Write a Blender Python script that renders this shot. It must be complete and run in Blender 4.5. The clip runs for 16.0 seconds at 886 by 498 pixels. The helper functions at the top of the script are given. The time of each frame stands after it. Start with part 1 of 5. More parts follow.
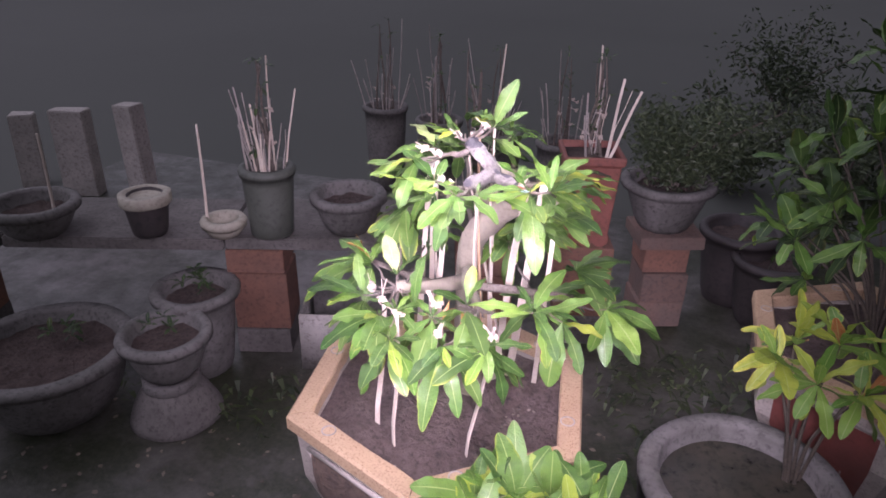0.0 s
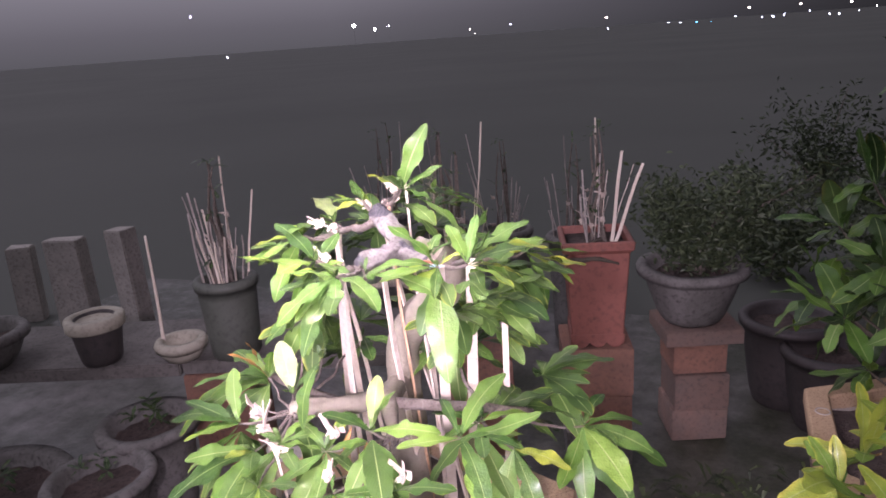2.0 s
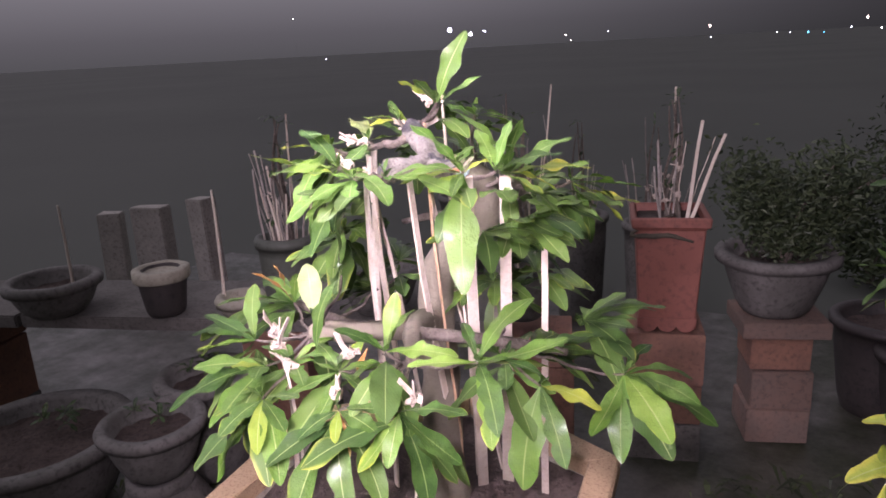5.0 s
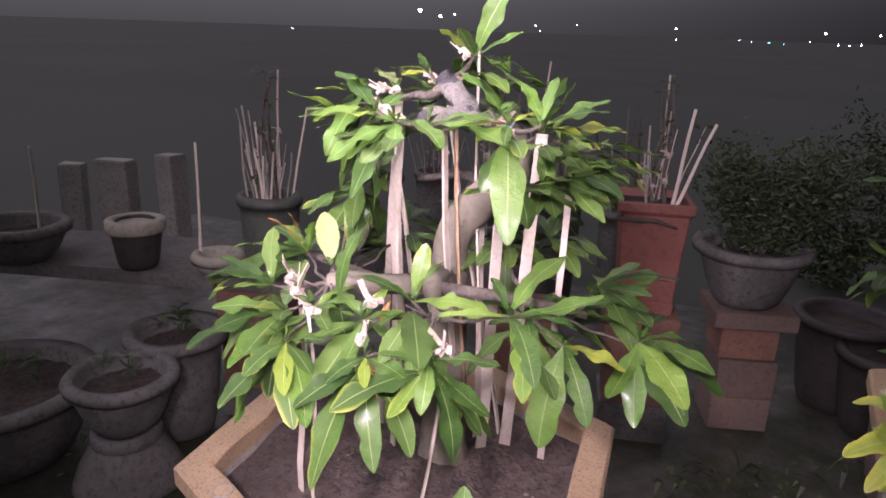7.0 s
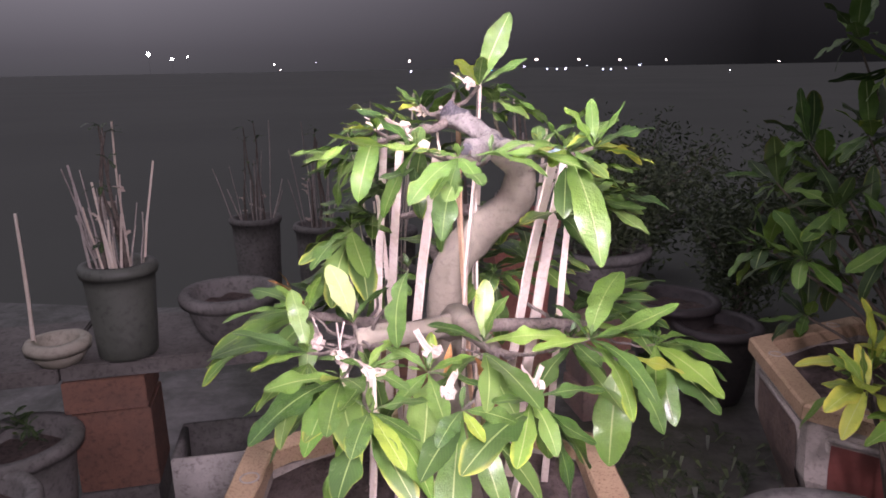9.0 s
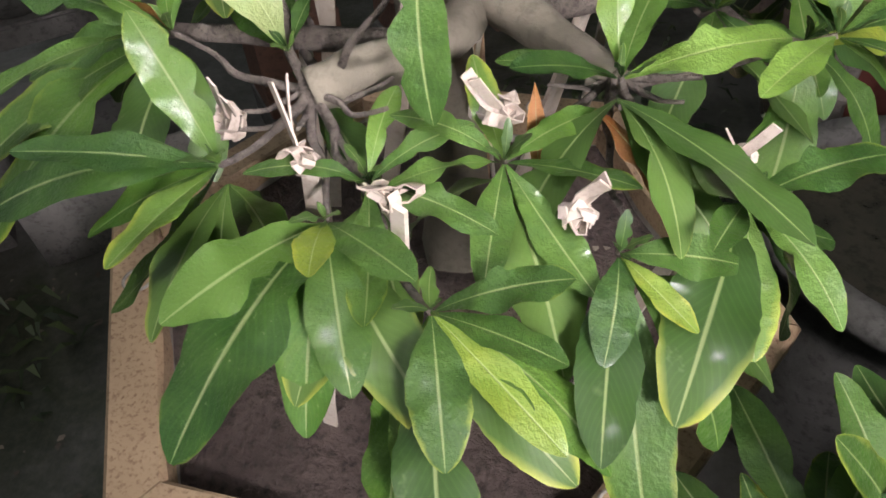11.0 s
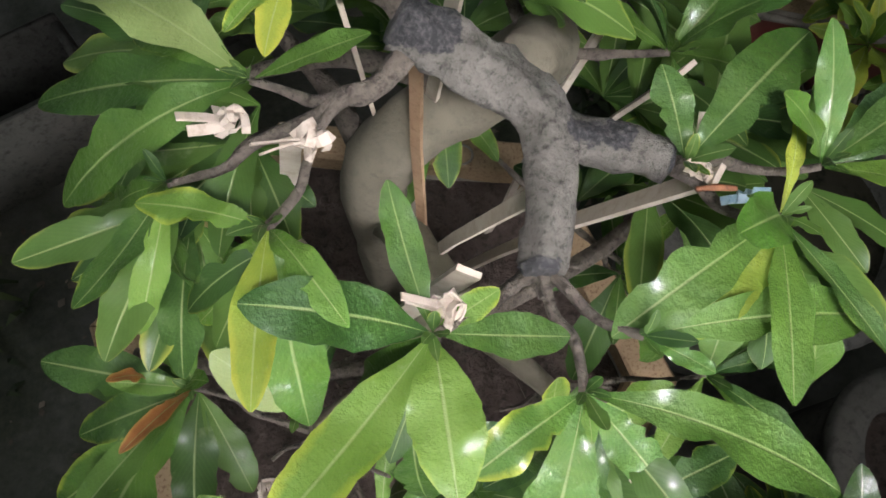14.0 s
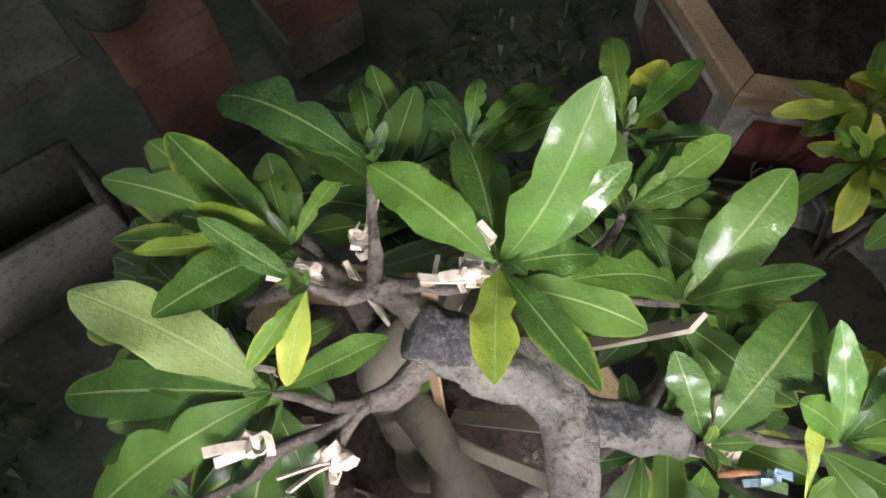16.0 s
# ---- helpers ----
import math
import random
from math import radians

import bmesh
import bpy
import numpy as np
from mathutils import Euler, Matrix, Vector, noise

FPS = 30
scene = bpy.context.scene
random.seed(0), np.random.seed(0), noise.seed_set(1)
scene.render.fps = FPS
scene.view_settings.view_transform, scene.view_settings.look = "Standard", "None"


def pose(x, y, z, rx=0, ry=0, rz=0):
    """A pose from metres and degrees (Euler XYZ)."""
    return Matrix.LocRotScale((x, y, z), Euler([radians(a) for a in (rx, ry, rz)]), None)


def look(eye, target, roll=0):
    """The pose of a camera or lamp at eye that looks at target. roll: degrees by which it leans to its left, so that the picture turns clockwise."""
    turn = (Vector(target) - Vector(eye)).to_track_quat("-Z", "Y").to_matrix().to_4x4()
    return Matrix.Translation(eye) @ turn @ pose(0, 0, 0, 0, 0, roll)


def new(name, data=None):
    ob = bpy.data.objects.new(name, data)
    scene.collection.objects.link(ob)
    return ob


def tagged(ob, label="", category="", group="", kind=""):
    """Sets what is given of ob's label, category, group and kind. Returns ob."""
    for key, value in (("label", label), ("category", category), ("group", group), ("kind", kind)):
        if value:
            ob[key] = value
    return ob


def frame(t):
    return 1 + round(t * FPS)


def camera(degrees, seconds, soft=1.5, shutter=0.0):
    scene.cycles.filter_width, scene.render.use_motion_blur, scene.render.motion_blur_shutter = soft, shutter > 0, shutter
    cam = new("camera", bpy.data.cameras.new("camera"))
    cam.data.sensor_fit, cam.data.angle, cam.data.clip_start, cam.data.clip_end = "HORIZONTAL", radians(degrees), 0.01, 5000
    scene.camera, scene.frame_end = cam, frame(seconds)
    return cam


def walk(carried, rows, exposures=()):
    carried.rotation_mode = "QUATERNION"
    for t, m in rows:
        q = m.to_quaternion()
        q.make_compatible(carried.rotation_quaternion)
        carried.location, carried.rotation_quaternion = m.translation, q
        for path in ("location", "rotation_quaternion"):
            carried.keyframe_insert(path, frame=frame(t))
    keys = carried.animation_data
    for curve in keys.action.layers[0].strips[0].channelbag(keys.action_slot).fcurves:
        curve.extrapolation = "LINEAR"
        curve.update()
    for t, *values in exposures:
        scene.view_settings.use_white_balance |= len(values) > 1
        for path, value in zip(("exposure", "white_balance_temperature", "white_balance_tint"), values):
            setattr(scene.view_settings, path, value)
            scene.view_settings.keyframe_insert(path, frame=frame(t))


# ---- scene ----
cam = camera(64.7, 16.0, soft=1.7, shutter=0.0)
PATH = [
    (0, (0.389, -1.182, 1.555), (-0.176, 0.518, 0.667), 1.0),
    (0.5, (0.420, -1.110, 1.544), (-0.201, 0.608, 0.730), 1.1),
    (1, (0.485, -1.015, 1.493), (-0.198, 0.701, 0.726), 0.3),
    (1.5, (0.497, -0.917, 1.438), (-0.225, 0.821, 0.762), -1.5),
    (2, (0.493, -0.841, 1.387), (-0.242, 0.927, 0.810), -4.2),
    (2.5, (0.496, -0.811, 1.342), (-0.314, 0.943, 0.824), -3.2),
    (3, (0.501, -0.818, 1.324), (-0.314, 0.971, 0.956), 0.3),
    (3.5, (0.523, -0.864, 1.328), (-0.302, 0.908, 0.902), 0.2),
    (4, (0.521, -0.838, 1.306), (-0.347, 0.887, 0.782), -2.4),
    (4.2, (0.520, -0.816, 1.295), (-0.361, 0.896, 0.755), -2.9),
    (6.3, (0.563, -0.774, 1.222), (-0.491, 0.835, 0.674), -1.6),
    (6.5, (0.550, -0.780, 1.220), (-0.483, 0.842, 0.670), -0.6),
    (7, (0.454, -0.828, 1.223), (-0.377, 0.890, 0.625), 1.9),
    (7.5, (0.320, -0.897, 1.225), (-0.282, 0.915, 0.629), 3.1),
    (8, (0.211, -0.940, 1.216), (-0.212, 0.935, 0.666), 2.7),
    (8.5, (0.165, -0.947, 1.224), (-0.190, 0.946, 0.684), 0.5),
    (9, (0.134, -0.880, 1.213), (-0.079, 1.045, 0.714), -1.0),
    (9.5, (0.088, -0.725, 1.143), (-0.078, 1.115, 0.376), -0.9),
    (10, (0.027, -0.608, 1.073), (-0.167, 1.175, 0.187), -2.0),
    (10.2, (-0.006, -0.568, 1.068), (-0.079, 1.177, 0.093), -1.3),
    (12.3, (-0.027, -0.326, 1.315), (0.110, 0.310, -0.576), 0.3),
    (12.5, (-0.020, -0.315, 1.338), (0.120, 0.338, -0.547), 1.0),
    (13, (-0.008, -0.275, 1.365), (0.136, 0.385, -0.518), -0.7),
    (13.5, (-0.004, -0.233, 1.386), (0.186, 0.461, -0.480), -0.6),
    (14, (-0.004, -0.195, 1.407), (0.262, 0.501, -0.449), 4.2),
    (14.5, (0.004, -0.175, 1.428), (0.289, 0.519, -0.426), 5.7),
    (14.9, (0.014, -0.168, 1.436), (0.269, 0.615, -0.387), 0.9),
    (15, (0.014, -0.155, 1.444), (0.272, 0.601, -0.389), 1.6),
    (15.5, (0.025, -0.118, 1.455), (0.283, 0.676, -0.362), 0.5),
    (16, (0.024, -0.094, 1.459), (0.301, 0.719, -0.347), -0.8),
]
EXPOSURES = [(0.0, 1.14, 5880, 52), (1.0, 1.16, 5950, 52), (2.0, 1.12, 6080, 51), (3.0, 0.84, 6220, 46), (4.0, 0.94, 6220, 48), (7.0, 0.62, 6230, 49), (9.0, 0.76, 6180, 51), (9.5, 0.80, 6220, 46),
             (10.0, 0.16, 6300, 34), (10.2, 0.06, 6300, 30), (12.5, 0.00, 6080, 21), (13.0, -0.20, 6080, 19), (14.0, -0.48, 6180, 16), (15.0, -0.06, 6200, 16), (16.0, 0.12, 6200, 16)]
walk(cam, [(t, look(eye, target, roll)) for t, eye, target, roll in PATH], EXPOSURES)

# ---- light: the torch of the phone, and a hazy night sky ----
world = bpy.data.worlds.new("night_sky")
scene.world = world
world.use_nodes = True
wn, wl = world.node_tree.nodes, world.node_tree.links
bg = wn["Background"]
geo = wn.new("ShaderNodeTexCoord")
sep = wn.new("ShaderNodeSeparateXYZ")
ramp, glowx, blend = wn.new("ShaderNodeValToRGB"), wn.new("ShaderNodeMapRange"), wn.new("ShaderNodeMix")
wl.new(geo.outputs["Generated"], sep.inputs[0])
wl.new(sep.outputs["Z"], ramp.inputs[0])
# the mist over the fields is darker at the horizon and thicker towards the town on the left
e = ramp.color_ramp.elements
e[0].position, e[0].color = 0.0, (0.027, 0.031, 0.027, 1)
e[1].position, e[1].color = 0.30, (0.122, 0.137, 0.124, 1)
low = e.new(0.03)
low.color = (0.034, 0.038, 0.034, 1)
high = e.new(1.0)
high.color = (0.30, 0.325, 0.30, 1)
mid = e.new(0.10)
mid.color = (0.062, 0.069, 0.062, 1)
glowx.inputs["From Min"].default_value, glowx.inputs["From Max"].default_value = -0.50, 0.30
glowx.inputs["To Min"].default_value, glowx.inputs["To Max"].default_value = 1.60, 0.17
wl.new(sep.outputs["X"], glowx.inputs["Value"])
blend.data_type, blend.blend_type = "RGBA", "MULTIPLY"
blend.inputs[0].default_value = 1.0
wl.new(ramp.outputs[0], blend.inputs[6])
wl.new(glowx.outputs[0], blend.inputs[7])
wl.new(blend.outputs[2], bg.inputs[0])
bg.inputs[1].default_value = 1.0

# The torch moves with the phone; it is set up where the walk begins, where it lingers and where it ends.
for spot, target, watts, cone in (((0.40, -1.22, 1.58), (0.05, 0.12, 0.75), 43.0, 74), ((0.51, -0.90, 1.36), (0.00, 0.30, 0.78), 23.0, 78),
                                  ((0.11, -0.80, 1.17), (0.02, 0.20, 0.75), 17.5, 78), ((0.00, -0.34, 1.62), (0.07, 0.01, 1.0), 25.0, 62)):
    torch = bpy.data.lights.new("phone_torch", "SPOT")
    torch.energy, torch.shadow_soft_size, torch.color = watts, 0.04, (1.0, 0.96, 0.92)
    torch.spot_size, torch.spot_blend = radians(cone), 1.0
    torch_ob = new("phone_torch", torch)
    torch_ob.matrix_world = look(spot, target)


# ---- materials ----
def ramp_node(nt, stops):
    r = nt.nodes.new("ShaderNodeValToRGB")
    e = r.color_ramp.elements
    while len(e) < len(stops):
        e.new(0.5)
    for s, (p, c) in zip(e, stops):
        s.position, s.color = p, (*c, 1)
    return r


def noise_node(nt, coord, scale, detail=6, rough=0.6):
    n = nt.nodes.new("ShaderNodeTexNoise")
    n.inputs["Scale"].default_value, n.inputs["Detail"].default_value, n.inputs["Roughness"].default_value = scale, detail, rough
    nt.links.new(coord, n.inputs["Vector"])
    return n


def mix_node(nt, a, b, fac, mode="MIX"):
    m = nt.nodes.new("ShaderNodeMix")
    m.data_type, m.blend_type = "RGBA", mode
    for sock, v in ((m.inputs[6], a), (m.inputs[7], b), (m.inputs[0], fac)):
        if isinstance(v, bpy.types.NodeSocket):
            nt.links.new(v, sock)
        else:
            sock.default_value = (*v, 1) if isinstance(v, tuple) else v
    return m.outputs[2]


def start_mat(name):
    m = bpy.data.materials.new(name)
    m.use_nodes = True
    nt = m.node_tree
    return m, nt, nt.nodes["Principled BSDF"], nt.nodes.new("ShaderNodeTexCoord")


def add_bump(nt, bsdf, height, strength, distance):
    b = nt.nodes.new("ShaderNodeBump")
    b.inputs["Strength"].default_value, b.inputs["Distance"].default_value = strength, distance
    nt.links.new(height, b.inputs["Height"])
    nt.links.new(b.outputs[0], bsdf.inputs["Normal"])


def surface(name, base, stain, dark=None, rough=0.75, coarse=6, fine=60, bump=0.4, dist=0.003, vary=0.0):
    """A weathered surface: base colour, broad stains, fine dark grain."""
    m, nt, bsdf, tc = start_mat(name)
    co = tc.outputs["Object"]
    n1, n2 = noise_node(nt, co, coarse, 8, 0.65), noise_node(nt, co, fine, 5, 0.7)
    r1 = ramp_node(nt, [(0.38, (0, 0, 0)), (0.66, (1, 1, 1))])
    nt.links.new(n1.outputs[0], r1.inputs[0])
    c = mix_node(nt, base, stain, r1.outputs[0])
    r2 = ramp_node(nt, [(0.50, (0, 0, 0)), (0.72, (1, 1, 1))])
    nt.links.new(n2.outputs[0], r2.inputs[0])
    c = mix_node(nt, c, dark or tuple(v * 0.45 for v in base), r2.outputs[0])
    if vary:
        info, hsv = nt.nodes.new("ShaderNodeObjectInfo"), nt.nodes.new("ShaderNodeHueSaturation")
        mr = nt.nodes.new("ShaderNodeMapRange")
        mr.inputs["To Min"].default_value, mr.inputs["To Max"].default_value = 1 - vary, 1 + vary
        nt.links.new(info.outputs["Random"], mr.inputs["Value"])
        nt.links.new(mr.outputs[0], hsv.inputs["Value"])
        nt.links.new(c, hsv.inputs["Color"])
        c = hsv.outputs[0]
    nt.links.new(c, bsdf.inputs["Base Color"])
    bsdf.inputs["Roughness"].default_value = rough
    add_bump(nt, bsdf, n2.outputs[0], bump, dist)
    return m


def leaf_material(name, deep, light, yellow, amount, gloss=0.46, joined=False):
    """A waxy leaf: pale midrib and veins, uneven green, yellowing towards the rim and tip of some leaves."""
    m, nt, bsdf, tc = start_mat(name)
    co = tc.outputs["UV"]
    xyz = nt.nodes.new("ShaderNodeSeparateXYZ")
    nt.links.new(co, xyz.inputs[0])
    info = nt.nodes.new("ShaderNodeNewGeometry" if joined else "ShaderNodeObjectInfo")
    dice = info.outputs["Random Per Island" if joined else "Random"]

    def maths(op, a, b=None):
        n = nt.nodes.new("ShaderNodeMath")
        n.operation = op
        for s, v in zip(n.inputs, (a, b)):
            if isinstance(v, bpy.types.NodeSocket):
                nt.links.new(v, s)
            elif v is not None:
                s.default_value = v
        return n.outputs[0]
    off = maths("ABSOLUTE", maths("SUBTRACT", xyz.outputs[1], 0.5))
    blotch = noise_node(nt, tc.outputs["Object"], 5, 6, 0.65)
    spots = noise_node(nt, tc.outputs["Object"], 38, 4, 0.7)
    rc = ramp_node(nt, [(0.30, deep), (0.72, light)])
    nt.links.new(maths("ADD", maths("MULTIPLY", blotch.outputs[0], 0.6), maths("MULTIPLY", dice, 0.45)), rc.inputs[0])
    # yellowing: rim and tip, only on some leaves
    edge = maths("ADD", maths("MULTIPLY", off, 1.3), maths("MULTIPLY", xyz.outputs[0], 0.55))
    edge = maths("ADD", edge, maths("MULTIPLY", blotch.outputs[0], 0.6))
    some = maths("MULTIPLY", maths("FRACT", maths("MULTIPLY", dice, 7.31)), 0.9)
    ry = ramp_node(nt, [(0.62, (0, 0, 0)), (0.95, (1, 1, 1))])
    nt.links.new(maths("ADD", maths("SUBTRACT", edge, 0.95 - amount), maths("MULTIPLY", some, 0.62)), ry.inputs[0])
    c = mix_node(nt, rc.outputs[0], yellow, ry.outputs[0])
    # fine side veins and pale midrib
    wave = nt.nodes.new("ShaderNodeTexWave")
    wave.inputs["Scale"].default_value, wave.inputs["Distortion"].default_value, wave.inputs["Detail"].default_value = 5.5, 1.2, 2
    vec = nt.nodes.new("ShaderNodeCombineXYZ")
    nt.links.new(maths("SUBTRACT", xyz.outputs[0], maths("MULTIPLY", off, 0.55)), vec.inputs[0])
    nt.links.new(vec.outputs[0], wave.inputs["Vector"])
    rv = ramp_node(nt, [(0.62, (0, 0, 0)), (1.0, (0.055, 0.055, 0.055))])
    nt.links.new(wave.outputs["Fac"], rv.inputs[0])
    c = mix_node(nt, c, tuple(v * 1.7 for v in light), rv.outputs[0])
    rs = ramp_node(nt, [(0.62, (0, 0, 0)), (0.78, (0.45, 0.45, 0.45))])
    nt.links.new(spots.outputs[0], rs.inputs[0])
    c = mix_node(nt, c, (0.30, 0.36, 0.20), rs.outputs[0])
    rm = ramp_node(nt, [(0.012, (1, 1, 1)), (0.034, (0, 0, 0))])
    nt.links.new(off, rm.inputs[0])
    c = mix_node(nt, c, (0.34, 0.42, 0.18), maths("MULTIPLY", rm.outputs[0], 0.62))
    # scorched tips and a few eaten, pale marks
    tip_n = maths("ADD", xyz.outputs[0], maths("MULTIPLY", spots.outputs[0], 0.10))
    rt = ramp_node(nt, [(1.05, (0, 0, 0)), (1.09, (1, 1, 1))])
    nt.links.new(maths("ADD", tip_n, maths("MULTIPLY", maths("FRACT", maths("MULTIPLY", dice, 13.7)), 0.05)), rt.inputs[0])
    c = mix_node(nt, c, (0.16, 0.075, 0.035), rt.outputs[0])
    vor = nt.nodes.new("ShaderNodeTexVoronoi")
    vor.inputs["Scale"].default_value = 26
    nt.links.new(tc.outputs["Object"], vor.inputs["Vector"])
    rp = ramp_node(nt, [(0.05, (0.6, 0.6, 0.6)), (0.12, (0, 0, 0))])
    nt.links.new(vor.outputs["Distance"], rp.inputs[0])
    patch = ramp_node(nt, [(0.60, (0, 0, 0)), (0.68, (1, 1, 1))])
    nt.links.new(blotch.outputs[0], patch.inputs[0])
    c = mix_node(nt, c, (0.40, 0.44, 0.26), maths("MULTIPLY", rp.outputs[0], patch.outputs[0]))
    nt.links.new(c, bsdf.inputs["Base Color"])
    bsdf.inputs["Specular IOR Level"].default_value = 0.36
    rg = ramp_node(nt, [(0.35, (gloss - 0.08,) * 3), (0.7, (gloss + 0.12,) * 3)])
    nt.links.new(spots.outputs[0], rg.inputs[0])
    nt.links.new(rg.outputs[0], bsdf.inputs["Roughness"])
    bsdf.inputs["Coat Weight"].default_value, bsdf.inputs["Coat Roughness"].default_value = 0.36, 0.20
    h = maths("ADD", maths("MULTIPLY", spots.outputs[0], 0.022), maths("MULTIPLY", blotch.outputs[0], 1.0))
    h = maths("ADD", h, maths("MULTIPLY", wave.outputs["Fac"], 0.004))
    h = maths("SUBTRACT", h, maths("MULTIPLY", rm.outputs[0], 0.06))
    add_bump(nt, bsdf, h, 0.36, 0.02)
    # light passes through the thin blade
    tr = nt.nodes.new("ShaderNodeBsdfTranslucent")
    nt.links.new(c, tr.inputs[0])
    ms = nt.nodes.new("ShaderNodeMixShader")
    ms.inputs[0].default_value = 0.14
    nt.links.new(bsdf.outputs[0], ms.inputs[1])
    nt.links.new(tr.outputs[0], ms.inputs[2])
    nt.links.new(ms.outputs[0], nt.nodes["Material Output"].inputs[0])
    return m


M_LEAF = leaf_material("green_leaf", (0.027, 0.080, 0.014), (0.096, 0.196, 0.031), (0.36, 0.42, 0.05), -0.19)
M_LEAF_JOINED = leaf_material("green_leaf_mass", (0.026, 0.070, 0.015), (0.094, 0.178, 0.034), (0.36, 0.40, 0.06), -0.11, joined=True)
M_LEAF_LIGHT = leaf_material("light_leaf", (0.066, 0.166, 0.022), (0.148, 0.270, 0.040), (0.40, 0.46, 0.05), -0.05)
M_LEAF_YELLOW = leaf_material("yellow_leaf", (0.165, 0.265, 0.030), (0.30, 0.37, 0.045), (0.42, 0.42, 0.05), 0.12)
M_LEAF_PALE = leaf_material("pale_leaf", (0.17, 0.26, 0.075), (0.28, 0.36, 0.13), (0.42, 0.42, 0.14), 0.0)
M_LEAF_RUST = leaf_material("rusty_leaf", (0.25, 0.095, 0.03), (0.38, 0.17, 0.05), (0.50, 0.30, 0.08), 0.2)
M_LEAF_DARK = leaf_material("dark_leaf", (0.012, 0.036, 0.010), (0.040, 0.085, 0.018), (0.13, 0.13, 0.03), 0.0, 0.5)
M_BARK = surface("bark", (0.215, 0.185, 0.15), (0.125, 0.105, 0.085), (0.05, 0.042, 0.033), 0.95, 75, 260, 1.0, 0.006)


def painted_bark(name, base, stain, dark, spots):
    """Bark with black wound paint brushed on round the given places: (place, radius)."""
    m = surface(name, base, stain, dark, 0.95, 75, 260, 1.0, 0.006)
    nt = m.node_tree
    bsdf = nt.nodes["Principled BSDF"]
    old = bsdf.inputs["Base Color"].links[0].from_socket
    tc = nt.nodes.new("ShaderNodeTexCoord")
    rag = noise_node(nt, tc.outputs["Object"], 120, 5, 0.7)
    worn = noise_node(nt, tc.outputs["Object"], 330, 4, 0.7)
    paint = ramp_node(nt, [(0.45, (0.050, 0.050, 0.054)), (0.75, (0.17, 0.165, 0.16))])
    nt.links.new(worn.outputs[0], paint.inputs[0])
    for place, radius in spots:
        d = nt.nodes.new("ShaderNodeVectorMath")
        d.operation = "DISTANCE"
        nt.links.new(tc.outputs["Object"], d.inputs[0])
        d.inputs[1].default_value = place
        add = nt.nodes.new("ShaderNodeMath")
        add.operation, add.inputs[1].default_value = "MULTIPLY_ADD", 0.012
        nt.links.new(rag.outputs[0], add.inputs[0])
        nt.links.new(d.outputs["Value"], add.inputs[2])
        r = nt.nodes.new("ShaderNodeMapRange")
        r.inputs["From Min"].default_value, r.inputs["From Max"].default_value = radius + 0.0070, radius + 0.0055
        nt.links.new(add.outputs[0], r.inputs["Value"])
        old = mix_node(nt, old, paint.outputs[0], r.outputs[0])
    nt.links.new(old, bsdf.inputs["Base Color"])
    return m


M_BARK_CUT = painted_bark("painted_bark", (0.25, 0.238, 0.208), (0.15, 0.140, 0.121), (0.055, 0.049, 0.043),
                          [((0.046, 0.005, 0.600), 0.0175), ((0.057, -0.003, 0.597), 0.0145), ((0.118, -0.054, 0.571), 0.0125), ((0.130, -0.060, 0.567), 0.0105), ((0.074, -0.112, 0.558), 0.008)])
M_STEM = surface("dark_stem", (0.10, 0.085, 0.06), (0.07, 0.06, 0.045), (0.035, 0.03, 0.02), 0.9, 40, 200, 0.6, 0.003)
M_BARK_PALE = surface("pale_bark", (0.225, 0.205, 0.150), (0.172, 0.155, 0.114), (0.145, 0.13, 0.095), 0.95, 14, 120, 0.5, 0.003)
M_TAR = surface("wound_paint", (0.045, 0.045, 0.049), (0.075, 0.075, 0.079), (0.17, 0.165, 0.16), 0.55, 90, 280, 1.0, 0.005)
M_BAMBOO = surface("bamboo_strip", (0.68, 0.62, 0.52), (0.57, 0.49, 0.39), (0.50, 0.41, 0.30), 0.6, 20, 140, 0.4, 0.001, 0.15)
M_BAMBOO_GREY = surface("weathered_bamboo", (0.40, 0.37, 0.33), (0.27, 0.24, 0.21), (0.16, 0.14, 0.12), 0.8, 20, 140, 0.4, 0.001, 0.25)
M_BAMBOO_OLD = surface("old_bamboo", (0.50, 0.34, 0.21), (0.40, 0.26, 0.15), (0.26, 0.15, 0.08), 0.6, 20, 120, 0.4, 0.001)
M_TIE = surface("tie_strip", (0.56, 0.49, 0.41), (0.46, 0.385, 0.31), (0.33, 0.265, 0.205), 0.7, 40, 150, 0.5, 0.001)
M_RUST = surface("rusty_wire", (0.36, 0.15, 0.07), (0.24, 0.10, 0.05), (0.12, 0.05, 0.03), 0.7, 60, 240, 0.5, 0.001)
M_BLUE = surface("blue_tape", (0.30, 0.46, 0.58), (0.42, 0.54, 0.60), (0.16, 0.32, 0.46), 0.45, 60, 200, 0.3, 0.001)
M_RIM = surface("sandy_rim", (0.41, 0.298, 0.175), (0.345, 0.245, 0.142), (0.15, 0.08, 0.04), 0.7, 9, 220, 0.3, 0.001)
M_SOIL = surface("soil", (0.140, 0.104, 0.086), (0.082, 0.060, 0.050), (0.030, 0.023, 0.019), 0.95, 22, 85, 1.0, 0.022)


